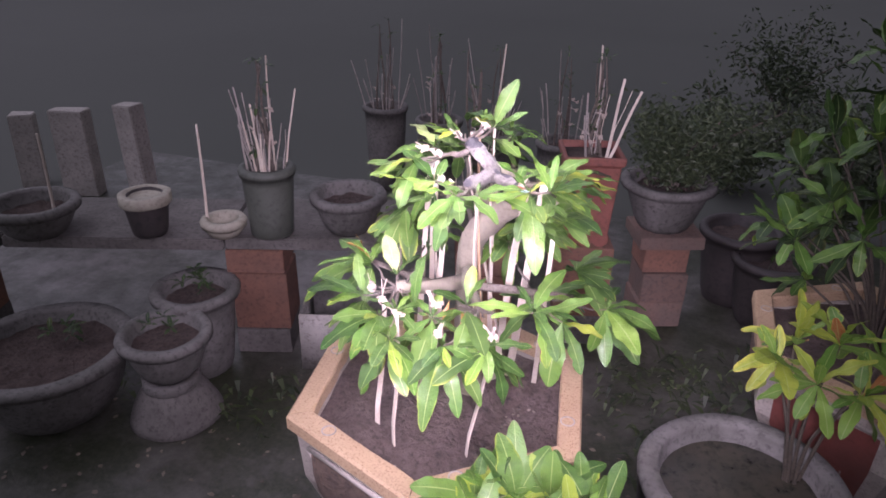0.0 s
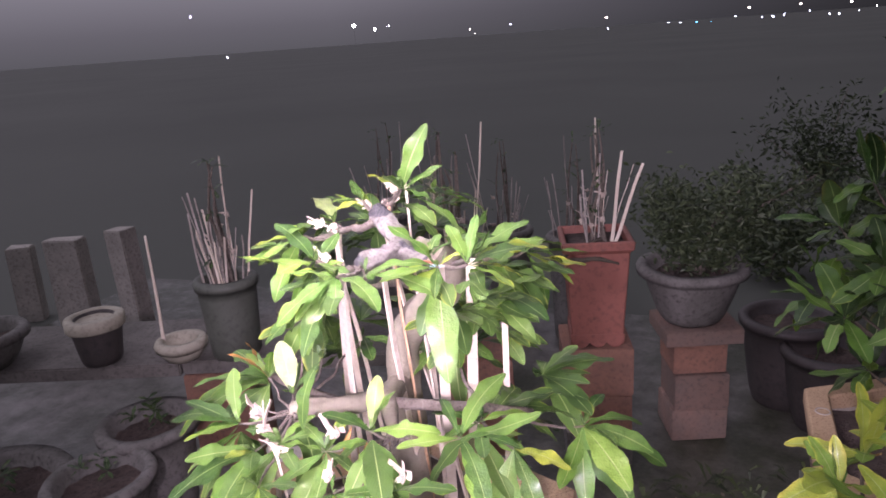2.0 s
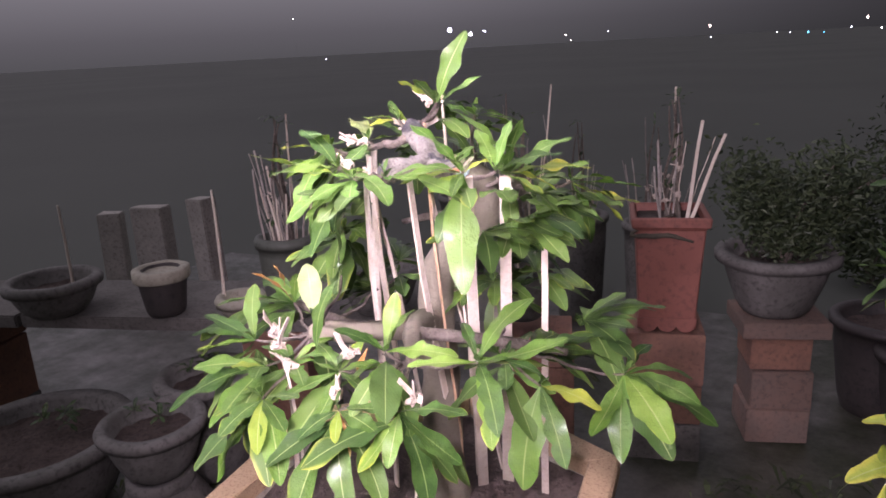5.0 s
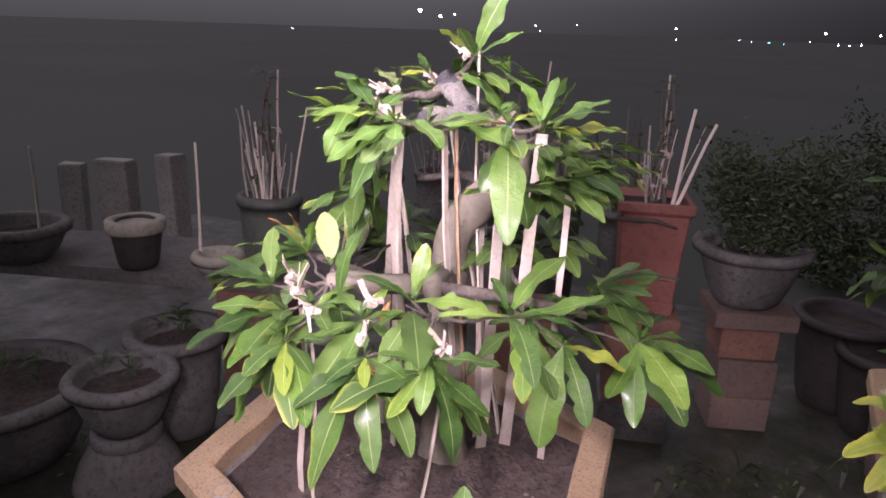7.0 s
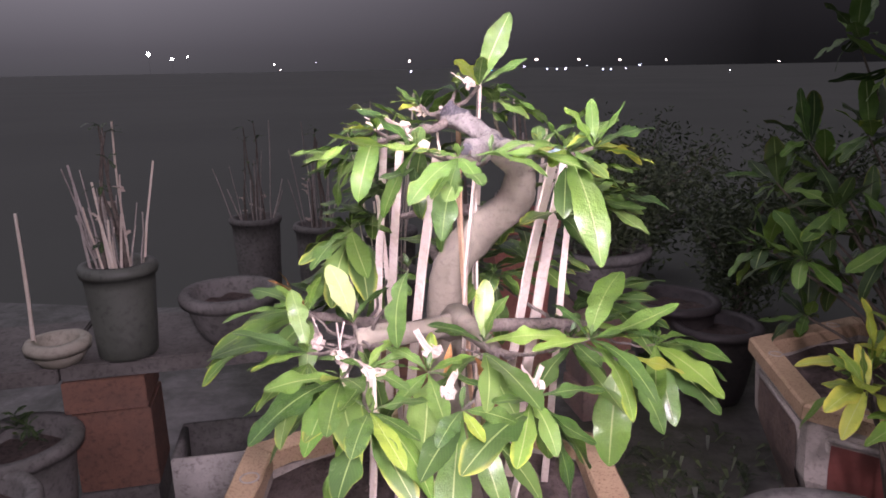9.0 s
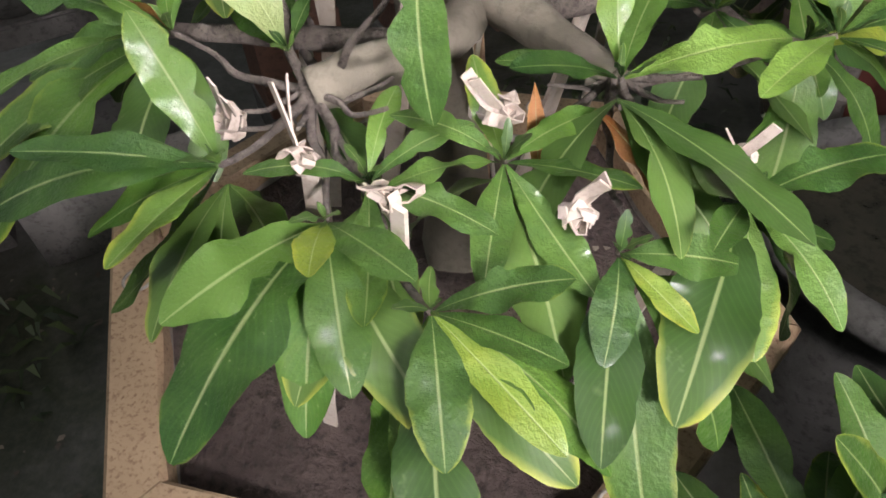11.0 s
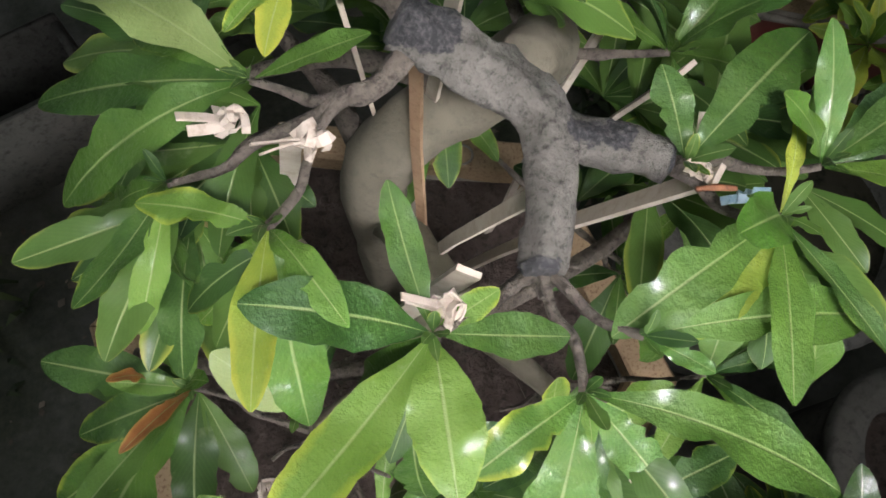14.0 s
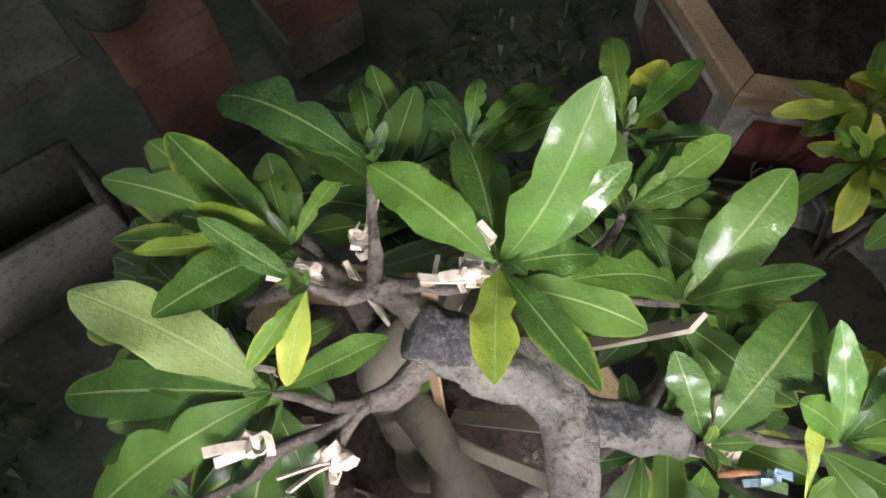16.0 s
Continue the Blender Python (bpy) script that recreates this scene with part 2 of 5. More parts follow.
def yard_material():
    """Worn concrete, pale where it is bare and wet, dark green where moss has grown."""
    m, nt, bsdf, tc = start_mat("mossy_concrete")
    co = tc.outputs["Object"]
    big, mid_, fine = noise_node(nt, co, 1.1, 6, 0.6), noise_node(nt, co, 7, 7, 0.7), noise_node(nt, co, 60, 5, 0.7)
    rb = ramp_node(nt, [(0.38, (0, 0, 0)), (0.54, (1, 1, 1))])
    nt.links.new(mix_node(nt, big.outputs[1], mid_.outputs[1], 0.35), rb.inputs[0])
    rc = ramp_node(nt, [(0.30, (0.20, 0.185, 0.17)), (0.70, (0.085, 0.08, 0.072))])
    nt.links.new(mid_.outputs[0], rc.inputs[0])
    rm = ramp_node(nt, [(0.35, (0.020, 0.026, 0.014)), (0.68, (0.052, 0.056, 0.034))])
    nt.links.new(fine.outputs[0], rm.inputs[0])
    nt.links.new(mix_node(nt, rc.outputs[0], rm.outputs[0], rb.outputs[0]), bsdf.inputs["Base Color"])
    rr = ramp_node(nt, [(0.35, (0.30, 0.30, 0.30)), (0.70, (0.62, 0.62, 0.62))])
    nt.links.new(mid_.outputs[0], rr.inputs[0])
    nt.links.new(rr.outputs[0], bsdf.inputs["Roughness"])
    add_bump(nt, bsdf, mix_node(nt, mid_.outputs[1], fine.outputs[1], 0.5), 0.4, 0.008)
    return m


def field_material():
    """The damp, dark open ground beyond the yard."""
    m, nt, bsdf, tc = start_mat("damp_field")
    co = tc.outputs["Object"]
    n = noise_node(nt, co, 0.12, 4, 0.5)
    r = ramp_node(nt, [(0.35, (0.085, 0.094, 0.079)), (0.70, (0.108, 0.117, 0.100))])
    nt.links.new(n.outputs[0], r.inputs[0])
    nt.links.new(r.outputs[0], bsdf.inputs["Base Color"])
    bsdf.inputs["Roughness"].default_value = 0.85
    bsdf.inputs["Specular IOR Level"].default_value = 0.3
    return m


M_MOSS_CONCRETE, M_FIELD = yard_material(), field_material()
M_CONCRETE = surface("old_concrete", (0.18, 0.171, 0.153), (0.105, 0.10, 0.087), (0.06, 0.06, 0.05), 0.9, 7, 70, 0.6, 0.004)
M_WHITEWASH = surface("whitewash", (0.50, 0.47, 0.42), (0.36, 0.34, 0.30), (0.20, 0.18, 0.16), 0.9, 10, 70, 0.5, 0.003)
M_GREYPOT = surface("grey_pot", (0.175, 0.17, 0.155), (0.10, 0.10, 0.085), (0.05, 0.05, 0.042), 0.85, 8, 60, 0.6, 0.004)
M_GREENPOT = surface("green_grey_pot", (0.092, 0.105, 0.084), (0.066, 0.075, 0.058), (0.05, 0.056, 0.045), 0.6, 6, 60, 0.4, 0.002)
M_DARKPOT = surface("dark_pot", (0.060, 0.052, 0.047), (0.038, 0.034, 0.031), (0.02, 0.02, 0.02), 0.6, 7, 50, 0.4, 0.002)
M_REDPOT = surface("red_clay", (0.27, 0.100, 0.072), (0.24, 0.092, 0.066), (0.14, 0.06, 0.045), 0.6, 6, 50, 0.4, 0.002)
M_CREAM = surface("cream_rim", (0.40, 0.38, 0.295), (0.30, 0.285, 0.22), (0.22, 0.21, 0.16), 0.7, 10, 60, 0.4, 0.002)
M_BRICK = surface("brick", (0.28, 0.142, 0.092), (0.20, 0.112, 0.078), (0.13, 0.078, 0.057), 0.9, 9, 80, 0.7, 0.004, 0.22)
M_MUDBRICK = surface("muddy_brick", (0.215, 0.14, 0.105), (0.165, 0.13, 0.105), (0.10, 0.080, 0.064), 0.9, 9, 80, 0.7, 0.004, 0.15)
M_PANEL = surface("pebbled_panel", (0.16, 0.115, 0.085), (0.10, 0.075, 0.06), (0.05, 0.04, 0.032), 0.7, 22, 70, 0.9, 0.008)
M_STONE = surface("pale_stone", (0.36, 0.33, 0.28), (0.27, 0.25, 0.21), (0.18, 0.16, 0.14), 0.85, 12, 120, 0.4, 0.002)
M_GLAZE = surface("red_glaze", (0.17, 0.055, 0.042), (0.12, 0.05, 0.04), (0.12, 0.04, 0.03), 0.45, 9, 60, 0.3, 0.002)
M_WATERY = surface("dark_water", (0.035, 0.034, 0.026), (0.055, 0.05, 0.035), (0.015, 0.015, 0.012), 0.25, 6, 30, 0.3, 0.003)


# ---- mesh helpers ----
def mesh_of(bm, name, mat, smooth=True):
    me = bpy.data.meshes.new(name)
    bm.normal_update()
    bm.to_mesh(me)
    bm.free()
    for p in me.polygons:
        p.use_smooth = smooth
    me.materials.append(mat)
    return me


def part(name, bm, mat, parent, label="", smooth=True):
    ob = new(name, mesh_of(bm, name, mat, smooth) if isinstance(bm, bmesh.types.BMesh) else bm)
    ob.parent = parent
    if label:
        ob["label"] = label
    return ob


def thing(name, label, category, at=(0, 0, 0), turn=0.0, group="", kind="", tilt=(0, 0)):
    ob = new(name)
    ob.empty_display_size = 0.05
    ob.matrix_world = pose(*at, tilt[0], tilt[1], turn)
    return tagged(ob, label, category, group, kind)


def lathe(profile, seg=40, wobble=0.0, sides=0, seed=0):
    """Turned body from (radius, height) pairs."""
    bm = bmesh.new()
    rings = []
    for k, (r, z) in enumerate(profile):
        ring = []
        for i in range(seg):
            a = 2 * math.pi * i / seg
            w = 1 + wobble * noise.noise((math.cos(a) * 1.6 + seed, math.sin(a) * 1.6, z * 6 + k * 0.05))
            ring.append(bm.verts.new((r * w * math.cos(a), r * w * math.sin(a), z + wobble * 0.1 * noise.noise((a, z, seed)))))
        rings.append(ring)
    for a, b in zip(rings, rings[1:]):
        for i in range(seg):
            bm.faces.new((a[i], a[(i + 1) % seg], b[(i + 1) % seg], b[i]))
    bm.faces.new(rings[-1])
    bm.faces.new(rings[0][::-1])
    return bm


def box(size, centre=(0, 0, 0), bevel=0.004, jitter=0.0, seed=0):
    bm = bmesh.new()
    bmesh.ops.create_cube(bm, size=1, matrix=Matrix.Translation(centre) @ Matrix.Diagonal((*size, 1)))
    if bevel:
        bmesh.ops.bevel(bm, geom=bm.edges[:], offset=bevel, segments=2, affect="EDGES")
    if jitter:
        for v in bm.verts:
            v.co += jitter * noise.noise_vector(v.co * 9 + Vector((seed, 0, 0)))
    return bm


def sweep(points, radii, seg=10, rough=0.0, seed=0, bm=None, steps=5):
    """A limb along a smooth line through the points."""
    pts, rad = [], []
    n = len(points)
    P = [Vector(p) for p in points]
    for i in range(n - 1):
        p0, p1, p2, p3 = P[max(i - 1, 0)], P[i], P[i + 1], P[min(i + 2, n - 1)]
        for s in range(steps):
            t = s / steps
            pts.append(0.5 * ((2 * p1) + (p2 - p0) * t + (2 * p0 - 5 * p1 + 4 * p2 - p3) * t * t + (3 * p1 - p0 - 3 * p2 + p3) * t ** 3))
            rad.append(radii[i] * (1 - t) + radii[i + 1] * t)
    pts.append(P[-1])
    rad.append(radii[-1])
    bm = bm or bmesh.new()
    up = Vector((0.31, 0.17, 0.93)).normalized()
    rings = []
    for k, (p, r) in enumerate(zip(pts, rad)):
        d = (pts[min(k + 1, len(pts) - 1)] - pts[max(k - 1, 0)]).normalized()
        side = d.cross(up)
        side = side.normalized() if side.length > 1e-3 else Vector((1, 0, 0))
        up = side.cross(d).normalized()
        ring = []
        for i in range(seg):
            a = 2 * math.pi * i / seg
            off = side * math.cos(a) + up * math.sin(a)
            rr = r * (1 + rough * noise.noise(p * 45 + off * 1.3 + Vector((seed, 0, 0))) + 0.6 * rough * noise.noise(p * 120 + off * 2))
            ring.append(bm.verts.new(p + off * rr))
        rings.append(ring)
    for a, b in zip(rings, rings[1:]):
        for i in range(seg):
            bm.faces.new((a[i], a[(i + 1) % seg], b[(i + 1) % seg], b[i]))
    bm.faces.new(rings[-1])
    bm.faces.new(rings[0][::-1])
    return bm


def strip(a, b, width, thick, twist=0.0):
    """A flat split-bamboo strip from a to b."""
    a, b = Vector(a), Vector(b)
    d = (b - a).normalized()
    side = d.cross(Vector((math.sin(twist), math.cos(twist), 0.02))).normalized()
    nor = side.cross(d)
    bm = bmesh.new()
    rings = []
    for k in range(5):
        p = a.lerp(b, k / 4) + nor * min(0.004, 0.06 * (b - a).length) * math.sin(k * 1.7 + a.x * 40)
        w = width * (1 - 0.06 * k)
        rings.append([bm.verts.new(p + side * sx * w / 2 + nor * sy * thick / 2) for sx, sy in ((-1, -1), (1, -1), (1, 1), (-1, 1))])
    for r0, r1 in zip(rings, rings[1:]):
        for i in range(4):
            bm.faces.new((r0[i], r0[(i + 1) % 4], r1[(i + 1) % 4], r1[i]))
    bm.faces.new(rings[-1])
    bm.faces.new(rings[0][::-1])
    return bm


def leaf_mesh(name, mat, width, droop, fold, wave, seed, cols=6, rows=18, bites=0):
    """One blade of unit length along x, stalk at the origin, broadest past the middle with a blunt tip; UV x along it, y across."""
    bm = bmesh.new()
    uv = bm.loops.layers.uv.new("UVMap")
    rng = random.Random(seed)
    ph, side_ph, bend = rng.uniform(0, 6), rng.uniform(0, 6), rng.uniform(-0.10, 0.10)
    peak = rng.uniform(0.50, 0.62)
    eaten = [(rng.uniform(0.35, 0.95), rng.choice((-1, 1)), rng.uniform(0.03, 0.07), rng.uniform(0.2, 0.5)) for _ in range(bites)]
    grid = []
    for i in range(rows + 1):
        t = 1 - (1 - i / rows) ** 1.25
        if t < peak:
            u = t / peak
            w = 0.055 + 0.945 * (0.25 * u + 0.75 * math.sin(0.5 * math.pi * u) ** 1.25)
        else:
            w = max(0.07, (1 - ((t - peak) / (1 - peak)) ** 2.1) ** 0.60) if t < 1 else 0.07
        w *= width
        ang = -droop * t * 0.5
        x, z = t * math.cos(ang), t * math.sin(ang) - 0.12 * droop * t * t
        row = []
        for j in range(cols + 1):
            s = 2 * j / cols - 1
            edge = 1 + (0.034 * math.sin(t * 21 + ph + (2 if s > 0 else 0)) + 0.024 * math.sin(t * 53 + side_ph)) * abs(s)
            for et, es, ew, ed in eaten:
                if s * es > 0.5:
                    edge *= 1 - ed * math.exp(-((t - et) / ew) ** 2)
            zz = z + fold * abs(s) * w + 0.8 * wave * w * s * s * math.sin(t * 15 + side_ph + (1.9 if s > 0 else 0)) + 0.10 * w * math.sin(t * 8 + ph) * s
            row.append((bm.verts.new((x, s * w * edge + bend * t * t, zz)), t, j / cols))
        grid.append(row)
    for a, b in zip(grid, grid[1:]):
        for j in range(cols):
            q = (a[j], b[j], b[j + 1], a[j + 1])
            f = bm.faces.new([v[0] for v in q])
            for lp, v in zip(f.loops, q):
                lp[uv].uv = (v[1], v[2])
    tip = grid[-1][cols // 2][0].co.copy()
    turn = Matrix.Rotation(math.atan2(tip.z, tip.x), 3, "Y")
    for v in bm.verts:
        v.co = turn @ v.co / tip.length
    return mesh_of(bm, name, mat)


SHAPES = ((0.128, 0.35, 0.14, 0.22, 0), (0.140, 0.70, 0.08, 0.30, 1), (0.115, 0.15, 0.22, 0.20, 0), (0.148, 0.50, 0.06, 0.34, 0), (0.130, 0.95, 0.14, 0.26, 2),
          (0.122, -0.25, 0.16, 0.24, 0), (0.136, 0.45, 0.10, 0.40, 3), (0.110, 0.60, 0.24, 0.28, 1))
LEAVES = {}
for key, mt in (("green", M_LEAF), ("light", M_LEAF_LIGHT), ("yellow", M_LEAF_YELLOW), ("rust", M_LEAF_RUST), ("dark", M_LEAF_DARK), ("pale", M_LEAF_PALE)):
    LEAVES[key] = [leaf_mesh("leaf", mt, w, d, f, wv, 3 * i + 1, bites=bt) for i, (w, d, f, wv, bt) in enumerate(SHAPES)]


def leaf(parent, base, direction, length, key="green", shape=0, roll=0.0, name="leaf", broad=1.0):
    d = Vector(direction).normalized()
    z = Vector((0, 0, 1)) - d * d.z
    z = z.normalized() if z.length > 0.05 else Vector((0, -1, 0))
    y = z.cross(d)
    m = Matrix((d, y, z)).transposed().to_4x4() @ pose(0, 0, 0, roll)
    ob = new(name, LEAVES[key][shape % 8])
    ob.parent = parent
    ob.matrix_local = Matrix.Translation(base) @ m @ Matrix.Diagonal((length, length * broad, length, 1))
    return ob


def rosette(parent, at, heading, lift, count, size, rng, tone="green", spread=1.0, droop=0.0):
    """A whorl of leaves round the end of a twig that points along heading (degrees) and lift (degrees up)."""
    h, l = radians(heading), radians(lift)
    axis = Vector((math.cos(h) * math.cos(l), math.sin(h) * math.cos(l), math.sin(l)))
    side = axis.cross(Vector((0, 0, 1)))
    side = side.normalized() if side.length > 0.1 else Vector((1, 0, 0))
    up = side.cross(axis)
    blades_made = []
    for i in range(count):
        a = i * 2.399963 + rng.uniform(-0.35, 0.35)
        open_ = radians((28 + 62 * (1 - i / count) ** 0.7) * spread + rng.uniform(-10, 10))
        d = axis * math.cos(open_) + (side * math.cos(a) + up * math.sin(a)) * math.sin(open_)
        d.z -= droop * rng.uniform(0.5, 1.3)
        key = tone
        u = rng.random()
        if tone == "green":
            key = "light" if u < 0.24 else "yellow" if u < 0.30 else "rust" if u < 0.312 else "green"
        if tone == "deep":
            key = "light" if u < 0.16 else "yellow" if u < 0.20 else "green"
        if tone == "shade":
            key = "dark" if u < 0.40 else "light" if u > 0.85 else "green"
        if tone == "gold":
            key = "yellow" if u < 0.45 else "light" if u < 0.95 else "rust"
        blades_made.append(leaf(parent, Vector(at) + axis * 0.012 * (i / count) - axis * 0.01, d, size * rng.uniform(0.68, 1.12), key, rng.randrange(8), rng.uniform(-22, 22), broad=1.25))
    return blades_made


# ---- ground ----
def ground_sheet():
    bm = bmesh.new()
    xs = [-1500, -300, -60, -15, -6] + [-3 + 0.25 * i for i in range(25)] + [6, 15, 60, 300, 1500]
    ys = [-1500, -60, -12, -4] + [-2 + 0.25 * i for i in range(25)] + [6, 9, 15, 40, 120, 500, 2000]
    g = [[bm.verts.new((x, y, 0.012 * noise.noise((x * 1.3, y * 1.3, 0)) if abs(x) < 7 and abs(y) < 7 else -0.005)) for x in xs] for y in ys]
    for a, b in zip(g, g[1:]):
        for i in range(len(xs) - 1):
            bm.faces.new((a[i], a[i + 1], b[i + 1], b[i]))
    return bm


ground = new("ground", mesh_of(ground_sheet(), "ground", M_MOSS_CONCRETE))
ground.data.materials.append(M_FIELD)
for poly in ground.data.polygons:
    if poly.center.y > 2.6 or abs(poly.center.x) > 3.1 or poly.center.y < -2.2:
        poly.material_index = 1
tagged(ground, "dark damp mossy concrete yard under all the pots", "ground", kind="structure")


# ---- hexagonal planters ----
def hexagon(radius, z, turn=0.0):
    return [Vector((radius * math.cos(radians(60 * k + turn)), radius * math.sin(radians(60 * k + turn)), z)) for k in range(6)]


def loft(loops, closed_bottom=True, top=False):
    bm = bmesh.new()
    rings = [[bm.verts.new(p) for p in lp] for lp in loops]
    n = len(rings[0])
    for a, b in zip(rings, rings[1:]):
        for i in range(n):
            bm.faces.new((a[i], a[(i + 1) % n], b[(i + 1) % n], b[i]))
    if closed_bottom:
        bm.faces.new(rings[0][::-1])
    if top:
        bm.faces.new(rings[-1])
    return bm


def hex_planter(at, turn, label, rim_z=0.61):
    p = thing("hexagonal_planter", label, "planter", (at[0], at[1], 0), turn)
    z = rim_z
    body = loft([hexagon(0.15, 0.06), hexagon(0.17, 0.10), hexagon(0.235, 0.24), hexagon(0.316, z - 0.17), hexagon(0.325, z - 0.05), hexagon(0.318, z - 0.033), hexagon(0.292, z - 0.033), hexagon(0.276, z - 0.16)], True, True)
    part("body", body, M_STONE, p, "pale rough cast stone body", smooth=False)
    # six-sided foot
    part("foot", loft([hexagon(0.20, 0.0), hexagon(0.21, 0.02), hexagon(0.165, 0.075)], True, True), M_STONE, p, smooth=False)
    # one bevelled rim slab a side, mitred
    for k in range(6):
        a0, a1 = radians(60 * k), radians(60 * k + 60)
        bm = bmesh.new()
        rows = []
        for r, zz in ((0.289, z - 0.032), (0.289, z - 0.004), (0.293, z), (0.339, z), (0.344, z - 0.005), (0.344, z - 0.032)):
            row = []
            for s in range(9):
                t = 0.003 + 0.994 * s / 8
                q = Vector((r * math.cos(a0), r * math.sin(a0), zz)).lerp(Vector((r * math.cos(a1), r * math.sin(a1), zz)), t)
                if r < 0.292:
                    q *= 1 + 0.014 * noise.noise((k * 3.1, t * 14, 0))
                row.append(bm.verts.new(q))
            rows.append(row)
        for i in range(6):
            a, b = rows[i], rows[(i + 1) % 6]
            for s in range(8):
                bm.faces.new((a[s], b[s], b[s + 1], a[s + 1]))
        bm.faces.new([r[0] for r in rows])
        bm.faces.new([r[-1] for r in rows][::-1])
        bmesh.ops.recalc_face_normals(bm, faces=bm.faces[:])
        rim = part("rim_slab", bm, M_RIM, p, "sandy speckled rim slab", smooth=False)
        # a stamped ring near one end of every slab
        c = Vector((0.311 * math.cos(a0), 0.311 * math.sin(a0), 0)).lerp(Vector((0.311 * math.cos(a1), 0.311 * math.sin(a1), 0)), 0.27)
        st = bmesh.new()
        for i in range(20):
            for r, h in ((0.0125, 0.0), (0.0125, 0.0018), (0.0155, 0.0018), (0.0155, 0.0)):
                st.verts.new((c.x + r * math.cos(i * math.pi / 10), c.y + r * math.sin(i * math.pi / 10), z - 0.0005 + h))
        st.verts.ensure_lookup_table()
        for i in range(20):
            j = (i + 1) % 20
            for q in range(3):
                st.faces.new((st.verts[4 * i + q], st.verts[4 * j + q], st.verts[4 * j + q + 1], st.verts[4 * i + q + 1]))
        part("stamp", st, M_STONE, rim, "stamped pale ring")
        # side panel: a framed pebbled field
        def on_side(t, h):
            zz = 0.16 + (z - 0.20) * h
            r = 0.190 + (0.320 - 0.190) * min(1, (zz - 0.14) / (z - 0.17 - 0.14))
            q = Vector((r * math.cos(a0), r * math.sin(a0), zz)).lerp(Vector((r * math.cos(a1), r * math.sin(a1), zz)), t)
            out = Vector((math.cos((a0 + a1) / 2), math.sin((a0 + a1) / 2), 0.25)).normalized()
            return q, out
        fb = bmesh.new()
        g = []
        for i in range(9):
            row = []
            for j in range(7):
                q, out = on_side(0.13 + 0.74 * i / 8, 0.10 + 0.80 * j / 6)
                row.append(fb.verts.new(q + out * (0.004 + 0.004 * noise.noise(q * 60))))
            g.append(row)
        for a, b in zip(g, g[1:]):
            for j in range(6):
                fb.faces.new((a[j], b[j], b[j + 1], a[j + 1]))
        panel = part("side_panel", fb, M_GLAZE if k % 2 else M_PANEL, p, "recessed pebbled side panel")
        if k % 2:
            q0, o = on_side(0.5, 0.5)
            ux = Vector((math.cos(a1) - math.cos(a0), math.sin(a1) - math.sin(a0), 0)).normalized()
            uz = o.cross(ux).normalized() * -1
            md = bmesh.new()
            for rr, n_ in ((0.060, 28), (0.030, 20)):
                sweep([q0 + o * 0.010 + (ux * math.cos(6.2832 * i / n_) + uz * math.sin(6.2832 * i / n_)) * rr for i in range(n_ + 1)], [0.0022] * (n_ + 1), 6, bm=md, steps=1)
            for i in range(9):
                w0 = ux * math.cos(0.698 * i) + uz * math.sin(0.698 * i)
                w1 = ux * math.cos(0.698 * i + 0.3) + uz * math.sin(0.698 * i + 0.3)
                sweep([q0 + o * 0.010 + w0 * 0.032, q0 + o * 0.011 + w1 * 0.045, q0 + o * 0.010 + w0 * 0.058], [0.0018] * 3, 6, bm=md, steps=3)
            part("medallion", md, M_STONE, panel, "pale round flower medallion")
        corners = [on_side(t, h) for t, h in ((0.11, 0.07), (0.89, 0.07), (0.89, 0.93), (0.11, 0.93), (0.11, 0.07))]
        fr = bmesh.new()
        for (q0, o), (q1, _) in zip(corners, corners[1:]):
            sweep([q0 + o * 0.006, q1 + o * 0.006], [0.006, 0.006], 8, bm=fr, steps=2)
        part("moulding", fr, M_STONE, panel, "pale raised frame moulding")
    sb = bmesh.new()
    rings = []
    for i in range(15):
        r = 0.291 * i / 14
        ring = []
        for k in range(36):
            a = 2 * math.pi * k / 36
            hexr = r * 0.866 / math.cos((a % (math.pi / 3)) - math.pi / 6)
            hexr = r * (1 - i / 14 * 0.0) if i < 4 else hexr
            ring.append(sb.verts.new((hexr * math.cos(a), hexr * math.sin(a), z - 0.042 + 0.018 * noise.noise((hexr * math.cos(a) * 9, hexr * math.sin(a) * 9, at[0])) + 0.02 * (1 - i / 14))))
        rings.append(ring)
    for a, b in zip(rings[1:], rings[2:]):
        for k in range(36):
            sb.faces.new((a[k], b[k], b[(k + 1) % 36], a[(k + 1) % 36]))
    sb.faces.new(rings[1])
    for v in rings[0]:
        sb.verts.remove(v)
    part("soil", sb, M_SOIL, p, "dry dark brown soil")
    return p


hex_planter((0.005, 0.0), -22.0, "hexagonal cast stone planter with a sandy speckled rim, filled with soil")
hex_planter((0.976, 0.564), 29.0, "second hexagonal stone planter with pebbled and red side panels", 0.585)


# ---- the trained tree ----
def ribbon(bm, points, side, width, thick):
    """A bent flat strip along the points, added to bm."""
    points = [Vector(p) for p in points]
    rings = []
    for i, p in enumerate(points):
        d = (points[min(i + 1, len(points) - 1)] - points[max(i - 1, 0)]).normalized()
        s = (side - d * side.dot(d)).normalized()
        n = s.cross(d)
        rings.append([bm.verts.new(p + s * sx * width / 2 + n * sy * thick / 2) for sx, sy in ((-1, -1), (1, -1), (1, 1), (-1, 1))])
    for r0, r1 in zip(rings, rings[1:]):
        for i in range(4):
            bm.faces.new((r0[i], r0[(i + 1) % 4], r1[(i + 1) % 4], r1[i]))
    bm.faces.new(rings[-1])
    bm.faces.new(rings[0][::-1])


